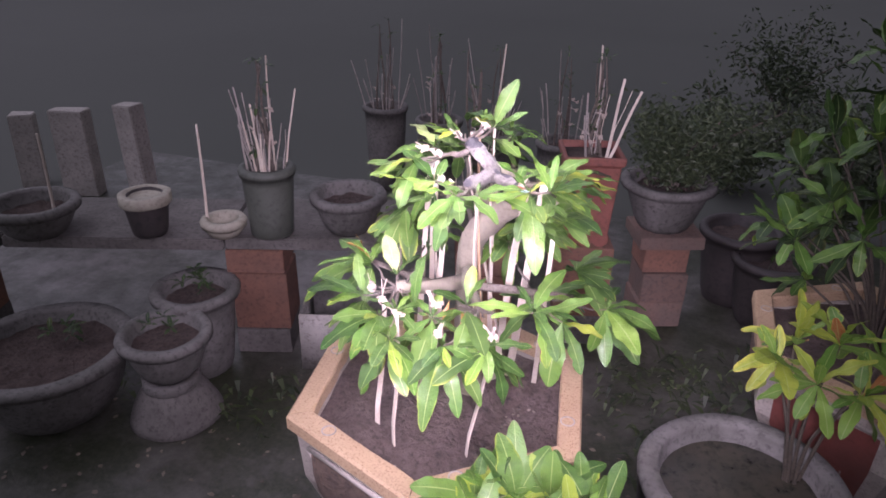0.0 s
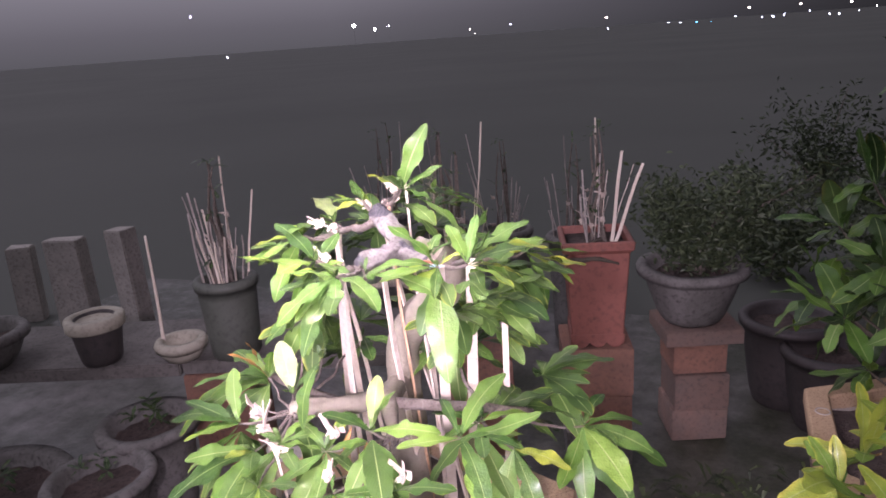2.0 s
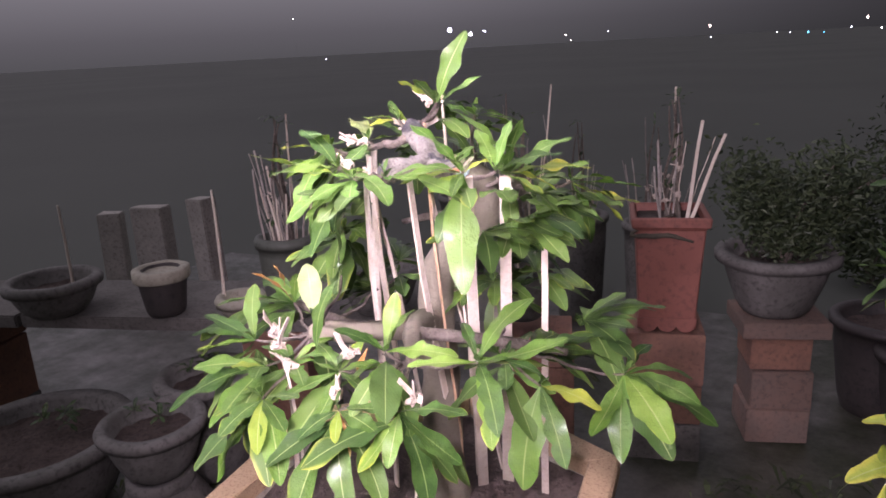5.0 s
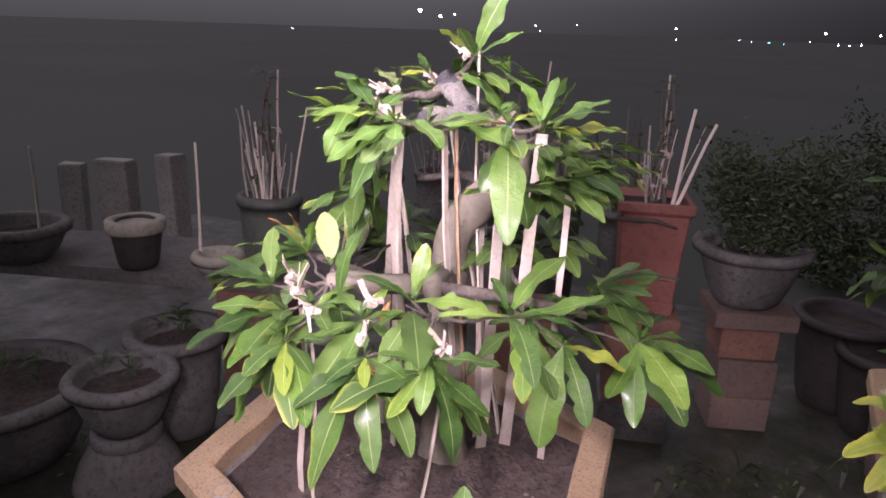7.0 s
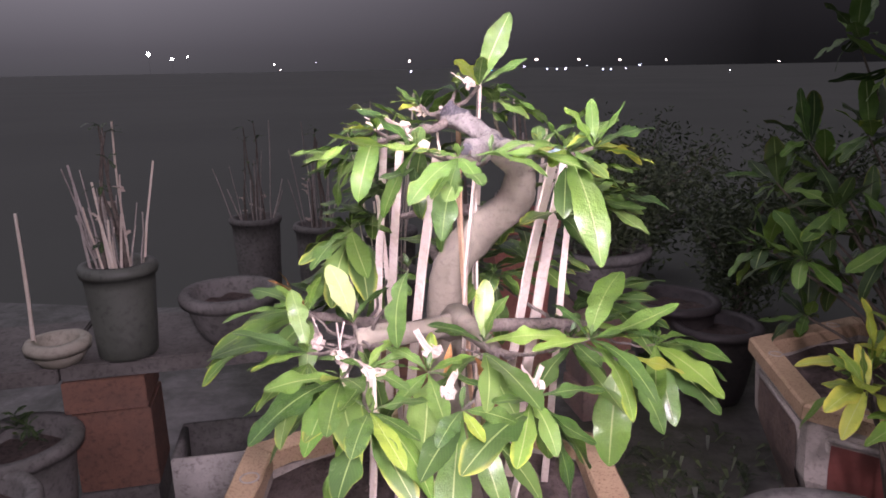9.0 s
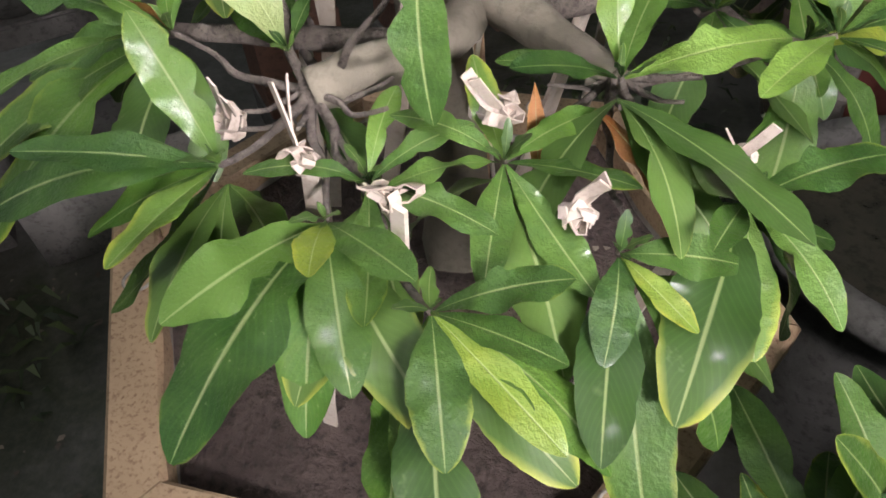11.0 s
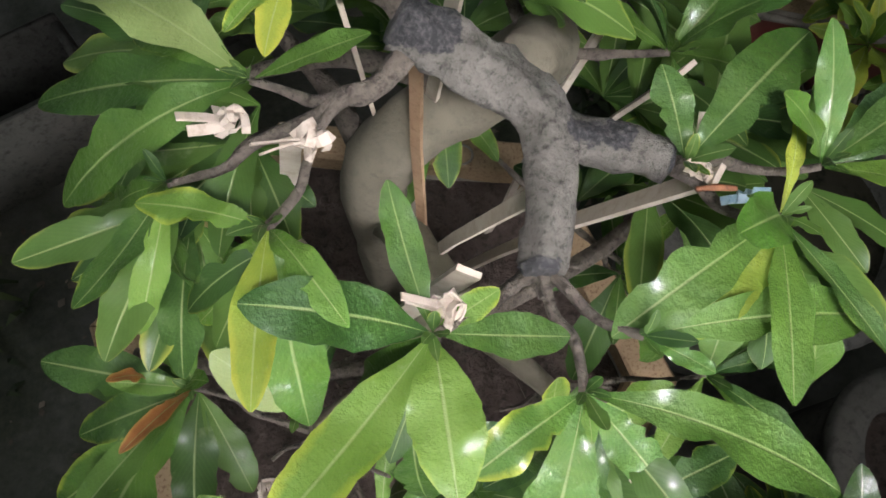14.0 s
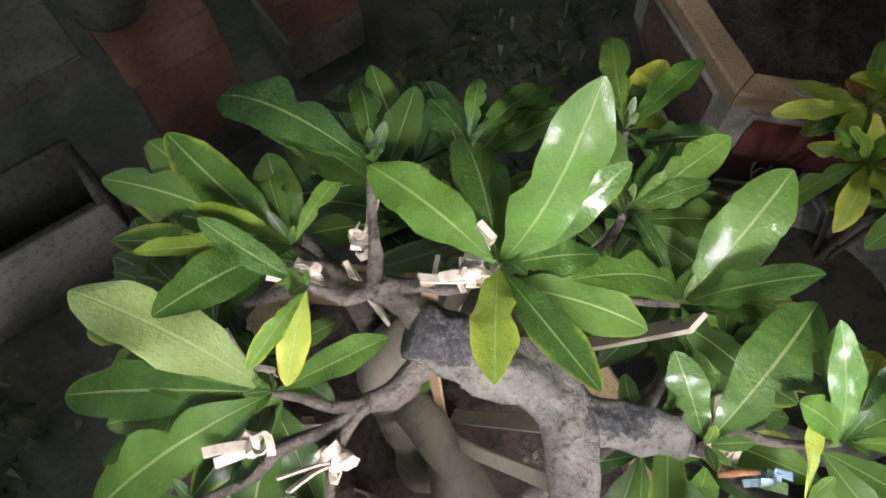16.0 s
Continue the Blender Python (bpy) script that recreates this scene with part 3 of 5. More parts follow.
def tie(parent, at, seed, ends=None, size=1.0):
    """A knot of flat pale strip: wraps, two folded loops and the loose ends."""
    rng = random.Random(seed)
    bm = bmesh.new()
    at = Vector(at)

    def way():
        return Vector((rng.uniform(-1, 1), rng.uniform(-1, 1), rng.uniform(-1, 1))).normalized()
    for k in range(3):
        axis = way()
        u = axis.orthogonal().normalized()
        v = axis.cross(u)
        q, a0 = rng.uniform(0.0045, 0.0065) * size, rng.uniform(0, 6.283)
        ribbon(bm, [at + axis * 0.001 * j + (u * math.cos(a0 + 0.62 * j) + v * math.sin(a0 + 0.62 * j)) * q * rng.uniform(0.85, 1.15) for j in range(8)], axis, rng.uniform(0.0042, 0.0062) * size, 0.0008)
    for k in range(3):
        d, axis = way(), way()
        L, h = rng.uniform(0.008, 0.013) * size, d.cross(axis).normalized() * rng.uniform(0.0015, 0.003) * size
        ribbon(bm, [at - h, at + d * L * 0.55 - h * 1.3, at + d * L * 0.95 - h * 0.5, at + d * L + h * 0.3, at + d * L * 0.6 + h * 1.2, at + h * 0.6], axis, rng.uniform(0.0045, 0.0070) * size, 0.0008)
    for k in range(2):
        a = rng.uniform(2.6, 5.6) if ends is None else radians(ends + rng.uniform(-16, 16))
        lift = rng.uniform(0.7, 1.6) if size > 1.2 else rng.uniform(0.1, 0.7)
        d = Vector((math.cos(a), math.sin(a) * 0.7, lift)).normalized()
        L, sag = rng.uniform(0.020, 0.033) * size, way() * 0.0022
        ribbon(bm, [at, at + d * L * 0.35 + sag, at + d * L * 0.7 + sag * 0.6, at + d * L], way(), rng.uniform(0.0045, 0.0066) * (size if size > 1 else 0.72), 0.0010)
    part("tie", bm, M_TIE, parent, "knotted pale bamboo-skin tie", smooth=False)


TREE = thing("bonsai_tree", "trained tree with glossy leaves in two tiers tied to bamboo", "tree", (0, 0, 0.57))


def tp(p):
    return (p[0], p[1], p[2] - 0.57)


def limb(points, radii, name="branch", mat=M_BARK, rough=0.22, seg=10, label=""):
    return part(name, sweep([tp(p) for p in points], radii, seg, rough, len(points)), mat, TREE, label)


limb([(0.05, 0.03, 0.55), (0.045, 0.04, 0.66), (0.035, 0.065, 0.80), (0.035, 0.067, 0.92), (0.075, 0.058, 0.99), (0.128, 0.045, 1.040), (0.135, 0.03, 1.085), (0.105, -0.002, 1.115)],
     [0.042, 0.032, 0.028, 0.027, 0.026, 0.024, 0.020, 0.015], "trunk", M_BARK_PALE, 0.18, 16, "pale curving trunk")
limb([(0.045, 0.006, 1.160), (0.070, -0.012, 1.146), (0.098, -0.038, 1.130), (0.094, -0.075, 1.124), (0.075, -0.108, 1.124)], [0.0128, 0.0132, 0.0138, 0.0114, 0.0104], "main_branch", M_BARK_CUT, 0.52, 24)
limb([(0.098, -0.045, 1.126), (0.125, -0.06, 1.122), (0.152, -0.073, 1.118)], [0.0112, 0.0106, 0.0090], "side_stub", M_BARK_CUT, 0.52, 18)
limb([(0.0452, 0.0058, 1.1602), (0.0435, 0.0071, 1.1612), (0.0428, 0.0076, 1.1616)], [0.0124, 0.0112, 0.0085], "wound", M_TAR, 0.12, 16, "black painted pruning wound")
limb([(0.0752, -0.1075, 1.124), (0.0742, -0.1118, 1.124)], [0.0100, 0.0078], "wound", M_TAR, 0.15, 12, "black cut end")
limb([(0.1515, -0.0728, 1.1181), (0.1535, -0.0738, 1.1178)], [0.0095, 0.0075], "wound", M_TAR, 0.2, 12, "dark broken stub end")
# lower limbs
limb([(0.050, -0.015, 0.890), (0.036, -0.062, 0.900), (0.005, -0.095, 0.905), (-0.030, -0.108, 0.905), (-0.055, -0.115, 0.902)], [0.013, 0.0145, 0.0140, 0.0135, 0.012], "branch", M_BARK_PALE)
limb([(0.036, 0.06, 0.85), (0.052, 0.0, 0.893), (0.072, -0.065, 0.903), (0.11, -0.13, 0.90)], [0.020, 0.017, 0.014, 0.007], "branch", M_BARK_PALE)
limb([(0.038, 0.07, 0.88), (0.02, 0.14, 0.92), (-0.01, 0.20, 0.94)], [0.012, 0.010, 0.006])
limb([(0.072, -0.065, 0.903), (0.19, -0.04, 0.90), (0.26, 0.0, 0.88)], [0.009, 0.007, 0.005])
limb([(0.005, -0.085, 0.905), (-0.09, -0.06, 0.908), (-0.17, -0.02, 0.90)], [0.008, 0.006, 0.004])
limb([(0.10, 0.05, 1.02), (0.03, 0.10, 1.02), (-0.05, 0.12, 1.00)], [0.010, 0.007, 0.004])


rng = random.Random(11)
WHORLS, MASS, BLADES = [], [], {}


def whorl(at, blades, filler=3):
    """Leaves round the end of a twig: (heading, lift, length, tone, breadth) each, and smaller ones between."""
    WHORLS.append(at)
    rng = random.Random(round(at[0] * 1000) * 7919 + round(at[1] * 1000) * 131 + round(at[2] * 1000))
    low = at[2] < 1.05
    out = Vector((at[0] - 0.05, at[1] - 0.03, 0)).normalized()
    for h, l, s, tone, *more in blades:
        h, l = radians(h), radians(l)
        d = Vector((math.cos(h) * math.cos(l), math.sin(h) * math.cos(l), math.sin(l)))
        blade = leaf(TREE, Vector(tp(at)) + d * 0.002, d, s, tone, rng.randrange(8), rng.uniform(-14, 14) + (more[1] if len(more) > 1 else 0), broad=more[0] if more else 1.1)
        BLADES.setdefault(at, []).append(blade)
    for k in range(4):
        a = k * 1.6 + rng.uniform(-0.4, 0.4)
        MASS.append((Vector(tp(at)) + Vector((0, 0, 0.001)), (0.55 * math.cos(a) + 0.4 * out.x, 0.55 * math.sin(a) + 0.4 * out.y, rng.uniform(0.5, 1.1)), rng.uniform(0.010, 0.024), rng.randrange(8), rng.uniform(-18, 18)))
    for k in range(filler + (5 if low else 1)):
        a = rng.uniform(0, 6.283)
        d = Vector((math.cos(a), math.sin(a), 0)) * 0.8 + out * (0.65 if low else 1.1)
        d.z = rng.uniform(-1.1, -0.15) if low else rng.uniform(-0.65, 0.1)
        MASS.append((Vector(tp(at)) - Vector((0, 0, 0.012 if low else 0.02)), d, rng.uniform(0.080, 0.118) if low else rng.uniform(0.050, 0.080), rng.randrange(8), rng.uniform(-18, 18)))


def leaf_mass(parent, blades):
    """The many leaves between and behind the others, as one joined part."""
    verts, faces, uvs = [], [], []
    for base, d, s, shape, roll in blades:
        me = LEAVES["green"][shape]
        d = Vector(d).normalized()
        z = (Vector((0, 0, 1)) - d * d.z)
        z = z.normalized() if z.length > 0.05 else Vector((0, -1, 0))
        m = Matrix.Translation(base) @ Matrix((d, z.cross(d), z)).transposed().to_4x4() @ pose(0, 0, 0, roll) @ Matrix.Diagonal((s, s * 1.25, s, 1))
        n0 = len(verts)
        verts += [tuple(m @ v.co) for v in me.vertices]
        faces += [tuple(n0 + i for i in p.vertices) for p in me.polygons]
        uvs += [tuple(u.uv) for u in me.uv_layers[0].data]
    me = bpy.data.meshes.new("leaf_mass")
    me.from_pydata(verts, [], faces)
    layer = me.uv_layers.new(name="UVMap")
    for u, v in zip(layer.data, uvs):
        u.uv = v
    for p in me.polygons:
        p.use_smooth = True
    me.materials.append(M_LEAF_JOINED)
    ob = part("leaf_mass", me, None, parent, "denser green leaves behind")
    ob["kind"] = "stuff"


whorl((0.021, -0.125, 1.129), [(-142, 13, 0.099, "light", 1.15), (-100, 5, 0.064, "light", 1.60), (-15, -6, 0.056, "green", 1.50), (163, 32, 0.079, "green", 1.20), (20, -5, 0.033, "light", 1.60), (92, 17, 0.064, "green", 1.10), (-172, -65, 0.104, "green", 1.10), (-135, -63, 0.080, "light", 1.20)], 1)
whorl((0.073, -0.165, 1.125), [(-122, -24, 0.088, "light", 1.15), (-111, -26, 0.072, "green", 1.00), (-63, -21, 0.048, "light", 1.60), (-31, -6, 0.108, "green", 1.15), (-162, 7, 0.056, "light", 1.40), (-106, 9, 0.019, "light", 1.20), (-99, -44, 0.100, "green", 1.00), (-140, -76, 0.098, "green", 1.25)], 1)
whorl((0.105, -0.150, 1.125), [(-3, -9, 0.111, "green", 1.15), (-48, 6, 0.030, "light", 1.20)], -1)
whorl((0.184, -0.118, 1.128), [(-164, 44, 0.075, "light", 1.10), (-149, -7, 0.069, "yellow", 1.30), (-165, -6, 0.092, "green", 1.15), (-118, 4, 0.083, "light", 0.90), (-63, -54, 0.135, "green", 1.00), (62, 11, 0.047, "yellow", 0.90), (-114, -16, 0.048, "yellow", 1.60), (-73, -8, 0.074, "green", 0.75)], 1)
whorl((0.215, -0.100, 1.127), [(11, 56, 0.057, "green", 1.35), (146, 49, 0.055, "light", 1.20), (14, 15, 0.071, "green", 1.50), (31, -20, 0.069, "yellow", 1.00), (86, 49, 0.065, "light", 0.95), (-23, -13, 0.067, "light", 1.05), (55, -7, 0.061, "green", 1.00)], 1)
whorl((0.156, -0.080, 1.126), [(25, 13, 0.085, "green", 1.50), (90, 25, 0.044, "green", 1.60)], -1)
whorl((0.187, -0.009, 1.106), [(26, 28, 0.088, "green", 1.35), (-38, 59, 0.081, "green", 0.90), (172, 46, 0.105, "green", 0.95), (23, 3, 0.100, "yellow", 1.00), (-11, -29, 0.082, "green", 1.10), (-59, -46, 0.078, "green", 1.10), (97, 7, 0.055, "green", 1.10), (146, 11, 0.070, "green", 1.00)], 2)
whorl((0.191, 0.058, 1.090), [(13, 14, 0.076, "light", 1.20), (34, -6, 0.066, "green", 1.10), (-10, 24, 0.049, "green", 1.20), (117, 12, 0.048, "light", 1.00)], 2)
whorl((0.225, 0.120, 1.075), [(43, -20, 0.108, "yellow", 1.20), (74, -9, 0.091, "light", 1.10), (25, -6, 0.094, "light", 1.00), (25, -40, 0.093, "yellow", 0.90), (42, -31, 0.087, "green", 1.00), (-27, -59, 0.087, "green", 1.10)], 1)
whorl((0.084, 0.011, 1.192), [(23, 64, 0.094, "green", 1.10, 50), (9, 27, 0.066, "green", 1.10, 30), (76, -18, 0.086, "green", 1.20), (119, 3, 0.071, "light", 1.30), (-85, 26, 0.074, "green", 1.00), (-115, 28, 0.064, "yellow", 1.10), (-6, -17, 0.048, "green", 1.20), (35, -14, 0.070, "green", 1.10)], 1)
whorl((0.001, 0.082, 1.130), [(122, 14, 0.089, "green", 1.35), (177, 55, 0.061, "yellow", 1.00), (176, 28, 0.075, "yellow", 0.95), (-156, 30, 0.081, "green", 1.30), (47, 1, 0.049, "light", 1.10), (98, -20, 0.081, "green", 1.10), (146, -16, 0.071, "green", 1.10)], 3)
whorl((0.005, 0.040, 1.168), [(-121, -5, 0.043, "yellow", 1.30), (-132, 5, 0.043, "light", 1.20), (135, 24, 0.054, "green", 1.10)], -2)
whorl((-0.025, 0.006, 1.143), [(135, 10, 0.103, "pale", 1.10), (135, -6, 0.063, "green", 1.30), (3, 7, 0.056, "green", 1.40), (-173, -20, 0.106, "green", 1.20), (153, -20, 0.126, "green", 0.90), (154, -38, 0.070, "light", 1.00)], 2)
whorl((-0.072, -0.025, 1.126), [(-136, -4, 0.064, "green", 1.20), (-111, -21, 0.066, "light", 1.10), (158, -48, 0.062, "green", 1.10), (-140, -73, 0.080, "green", 1.10)], 3)
whorl((-0.032, -0.067, 1.144), [(-107, 6, 0.074, "yellow", 1.15), (-71, 19, 0.062, "light", 1.00), (-99, -45, 0.098, "light", 1.00), (155, 7, 0.051, "light", 1.30), (-171, -55, 0.084, "light", 1.10), (-113, -49, 0.071, "green", 1.10)], 2)
whorl((-0.097, -0.178, 0.910), [(178, 15, 0.086, "green", 1.26), (180, -5, 0.114, "green", 1.26), (-127, 2, 0.071, "light", 1.38), (-163, -11, 0.065, "light", 1.38), (169, -14, 0.138, "green", 1.03), (-165, -43, 0.104, "green", 1.15), (121, 53, 0.075, "green", 1.26)], 0)
whorl((-0.051, -0.210, 0.896), [(-125, -14, 0.118, "green", 1.38), (-90, -17, 0.081, "green", 1.49), (-107, -28, 0.094, "light", 1.26), (-101, 21, 0.050, "yellow", 1.38), (-141, 6, 0.083, "green", 1.49), (-61, 13, 0.065, "green", 1.38)], -2)
whorl((-0.010, -0.262, 0.886), [(-121, -53, 0.104, "light", 1.09), (-119, -44, 0.069, "light", 1.15), (-57, -19, 0.078, "yellow", 1.03), (-39, -33, 0.105, "light", 1.09), (-31, -13, 0.060, "green", 1.49), (-6, 15, 0.060, "green", 1.49), (-95, -12, 0.065, "green", 1.38)], -3)
whorl((0.080, -0.240, 0.880), [(-95, -47, 0.144, "green", 1.01), (-54, -52, 0.120, "green", 0.92), (-111, -17, 0.053, "green", 1.49), (-12, -8, 0.057, "green", 1.38), (-108, -32, 0.052, "green", 1.38), (-61, -15, 0.047, "yellow", 1.26), (-48, -45, 0.057, "rust", 1.15)], -3)
whorl((0.148, -0.222, 0.884), [(-100, -32, 0.074, "light", 1.38), (20, -52, 0.118, "green", 1.26), (9, -36, 0.085, "green", 1.38), (-20, -66, 0.109, "green", 1.03), (7, 6, 0.078, "green", 1.49), (-61, -20, 0.070, "green", 1.38), (-135, 17, 0.056, "green", 1.26), (55, -65, 0.093, "green", 1.15)], -3)
whorl((0.213, -0.157, 0.926), [(62, 36, 0.095, "green", 1.49), (14, 20, 0.102, "green", 1.15), (-55, -20, 0.102, "green", 1.03), (-2, 3, 0.077, "green", 1.15), (43, -14, 0.087, "yellow", 1.26), (-57, -44, 0.095, "light", 1.15), (-146, 3, 0.076, "light", 1.15), (139, 23, 0.062, "green", 1.15)], -5)
whorl((0.098, -0.167, 0.923), [(92, 65, 0.068, "light", 1.38), (45, 52, 0.057, "green", 1.15), (-157, 21, 0.064, "green", 1.38), (6, 3, 0.089, "light", 1.15), (164, 2, 0.060, "green", 1.26)], 0)
whorl((-0.064, -0.098, 0.916), [(132, 50, 0.080, "pale", 1.38), (115, 6, 0.086, "light", 1.26), (48, 34, 0.061, "green", 1.15), (97, 21, 0.095, "green", 1.26)], -3)
whorl((0.010, -0.124, 0.993), [(-100, -55, 0.091, "green", 1.26)], -9)
whorl((-0.130, -0.062, 0.916), [(154, 8, 0.101, "green", 1.26), (-175, -11, 0.085, "green", 1.32), (-160, -17, 0.108, "light", 1.26), (-153, -21, 0.128, "green", 1.26), (-140, -25, 0.151, "light", 1.15), (-137, 5, 0.106, "green", 1.15), (-125, 45, 0.074, "rust", 0.80), (162, 33, 0.053, "light", 1.26), (85, 31, 0.066, "green", 1.26), (-33, 64, 0.055, "light", 1.15), (111, -16, 0.058, "green", 1.26)], -1)
whorl((0.322, 0.044, 0.841), [(15, -31, 0.137, "green", 1.21), (-8, -9, 0.100, "green", 1.26), (-45, -22, 0.112, "light", 1.26), (-81, -49, 0.111, "light", 1.15), (36, -12, 0.098, "green", 1.15), (-37, 7, 0.073, "green", 1.15), (84, 10, 0.078, "green", 1.15), (-162, 21, 0.081, "green", 1.15), (-97, -23, 0.103, "light", 1.15)], 1)
whorl((0.255, -0.080, 0.870), [(-109, -73, 0.126, "green", 1.26), (-48, -46, 0.097, "green", 1.15), (-8, -8, 0.076, "yellow", 1.15)], -5)
whorl((0.200, -0.060, 0.888), [(-8, -22, 0.076, "green", 1.26), (-63, -7, 0.068, "green", 1.26), (-121, 2, 0.058, "green", 1.26), (168, -2, 0.072, "green", 1.15), (81, 11, 0.062, "green", 1.26), (34, 2, 0.072, "light", 1.15)], -2)
whorl((0.100, 0.125, 0.915), [(-101, -7, 0.082, "green", 1.38), (-58, -7, 0.077, "green", 1.26), (-147, -10, 0.085, "green", 1.38), (-124, -21, 0.097, "green", 1.26), (-20, -11, 0.076, "green", 1.26)], 0)
whorl((-0.060, 0.110, 0.915), [(-51, -13, 0.066, "green", 1.38), (-108, -5, 0.063, "green", 1.38), (-164, -12, 0.074, "green", 1.26), (9, -14, 0.063, "green", 1.26)], 0)
whorl((0.100, 0.085, 1.170), [(105, -1, 0.034, "green"), (34, -15, 0.068, "green"), (61, -3, 0.041, "green"), (29, -25, 0.079, "light")])
whorl((0.050, 0.080, 1.185), [(79, -12, 0.056, "green"), (99, -30, 0.057, "green"), (118, -25, 0.090, "green"), (122, -16, 0.113, "green")])
whorl((-0.090, 0.020, 1.006), [(-109, -19, 0.098, "green"), (136, 4, 0.070, "light"), (-69, -24, 0.103, "green"), (150, -22, 0.081, "light"), (-31, 2, 0.069, "green")])
whorl((0.038, -0.182, 0.893), [(200, 12, 0.062, "green"), (150, 15, 0.060, "green"), (95, 18, 0.066, "light"), (250, -4, 0.078, "green"), (290, -12, 0.082, "green"), (330, 0, 0.066, "green"), (20, 10, 0.056, "light")], -2)
whorl((-0.030, -0.185, 0.894), [(170, 8, 0.058, "green"), (75, 14, 0.060, "light"), (265, -4, 0.080, "green"), (320, 0, 0.070, "green"), (20, 8, 0.060, "green")], -3)
BACK_LOW = [(-0.09, 0.16, 0.92, 130, 10, 9, 0.115), (0.03, 0.22, 0.93, 90, 10, 9, 0.115), (0.15, 0.18, 0.92, 60, 10, 9, 0.115), (0.25, 0.10, 0.885, 35, 5, 9, 0.105),
        (-0.11, 0.12, 0.88, 140, 0, 6, 0.10), (0.20, 0.02, 0.86, 20, 0, 8, 0.11),
        (0.10, 0.20, 0.88, 80, 0, 8, 0.11)]
BACK_HIGH = [(0.12, 0.12, 0.99, 80, 0, 8, 0.10), (-0.055, 0.07, 1.09, 150, 0, 7, 0.075), (-0.04, 0.03, 1.06, 200, 0, 7, 0.075), (-0.065, 0.05, 1.02, 185, 0, 8, 0.075), (-0.02, 0.12, 1.09, 130, 0, 8, 0.085),
        (0.08, 0.12, 1.11, 90, 0, 8, 0.085), (0.20, 0.06, 1.07, 30, 0, 8, 0.09), (0.22, -0.03, 1.06, 350, 0, 6, 0.09), (0.19, 0.0, 1.04, 0, 0, 6, 0.085), (0.175, -0.055, 1.045, 330, 0, 5, 0.08)]
for x, y, z, h, l, n, s in BACK_LOW + BACK_HIGH:
    for k in range(n + 4):
        a = radians(h + rng.uniform(-95, 95))
        MASS.append((Vector(tp((x, y, z))), (math.cos(a), math.sin(a), rng.uniform(-0.6, 0.35)), s * rng.uniform(0.7, 1.1), rng.randrange(8), rng.uniform(-18, 18)))
leaf_mass(TREE, MASS)
for base, d, size, tone in (((0.088, -0.165, 0.905), (0.030, -0.055, -0.030), 0.062, "rust"), ((0.060, -0.150, 0.915), (-0.004, -0.030, -0.040), 0.045, "rust"), ((-0.155, -0.050, 0.930), (-0.020, -0.010, 0.060), 0.040, "rust")):
    leaf(TREE, Vector(tp(base)), d, size, tone, rng.randrange(8), rng.uniform(-20, 20))


def twig(a, b, r=0.0030):
    a, b = Vector(a), Vector(b)
    n = max(3, int((b - a).length / 0.022))
    pts = [a.lerp(b, i / n) + Vector((rng.uniform(-1, 1), rng.uniform(-1, 1), rng.uniform(-1, 1))) * (0.0042 if 0 < i < n else 0) for i in range(n + 1)]
    for p in pts[1:-1]:
        p.z -= 0.006
    return limb(pts, [r * (1 - 0.45 * i / n) for i in range(n + 1)], "twig", M_BARK, 0.6, 8)


FORK_L, FORK_T = (0.014, -0.013, 1.143), (0.033, 0.032, 1.158)
limb([(0.044, -0.004, 1.149), (0.5 * ((0.044, -0.004, 1.149)[0] + FORK_L[0]), 0.5 * ((0.044, -0.004, 1.149)[1] + FORK_L[1]) - 0.003, 1.141), FORK_L], [0.0062, 0.0052, 0.0046], "twig", M_BARK, 0.45, 10)
limb([(0.050, 0.006, 1.154), (0.5 * (0.050 + FORK_T[0]) + 0.003, 0.5 * (0.006 + FORK_T[1]), 1.160), FORK_T], [0.0070, 0.0056, 0.0048], "twig", M_BARK, 0.45, 10)
for c in sorted(set(WHORLS)):
    if c[2] < 1.05:
        hub = (-0.055, -0.115, 0.902) if c[0] < 0.03 else (0.11, -0.13, 0.90) if c[1] < -0.1 else (0.19, -0.04, 0.90)
    else:
        hub = (0.076, -0.106, 1.120) if c[1] < -0.12 and c[0] < 0.12 else (0.152, -0.073, 1.116) if c[0] > 0.12 and c[1] < -0.05 else (0.128, 0.028, 1.085) if c[0] > 0.12 or c[1] > 0.083 else FORK_L if c[0] < 0 and c[1] < 0.05 else FORK_T
    shoot = twig(hub, c, 0.0036 if c[2] > 1.05 else 0.0027)
    for blade in BLADES[c]:
        blade.parent = shoot


for hub, n in (((-0.055, -0.115, 0.902), 5), ((0.11, -0.13, 0.90), 4), ((0.076, -0.106, 1.120), 4)):
    for k in range(n):
        a = radians(-165 + 150 * k / max(1, n - 1) + rng.uniform(-8, 8))
        e = rng.uniform(0.035, 0.065) if hub[2] < 1 else 0.018
        twig(hub, (hub[0] + e * math.cos(a), hub[1] + e * math.sin(a), hub[2] + rng.uniform(-0.004, 0.014)), 0.0021)

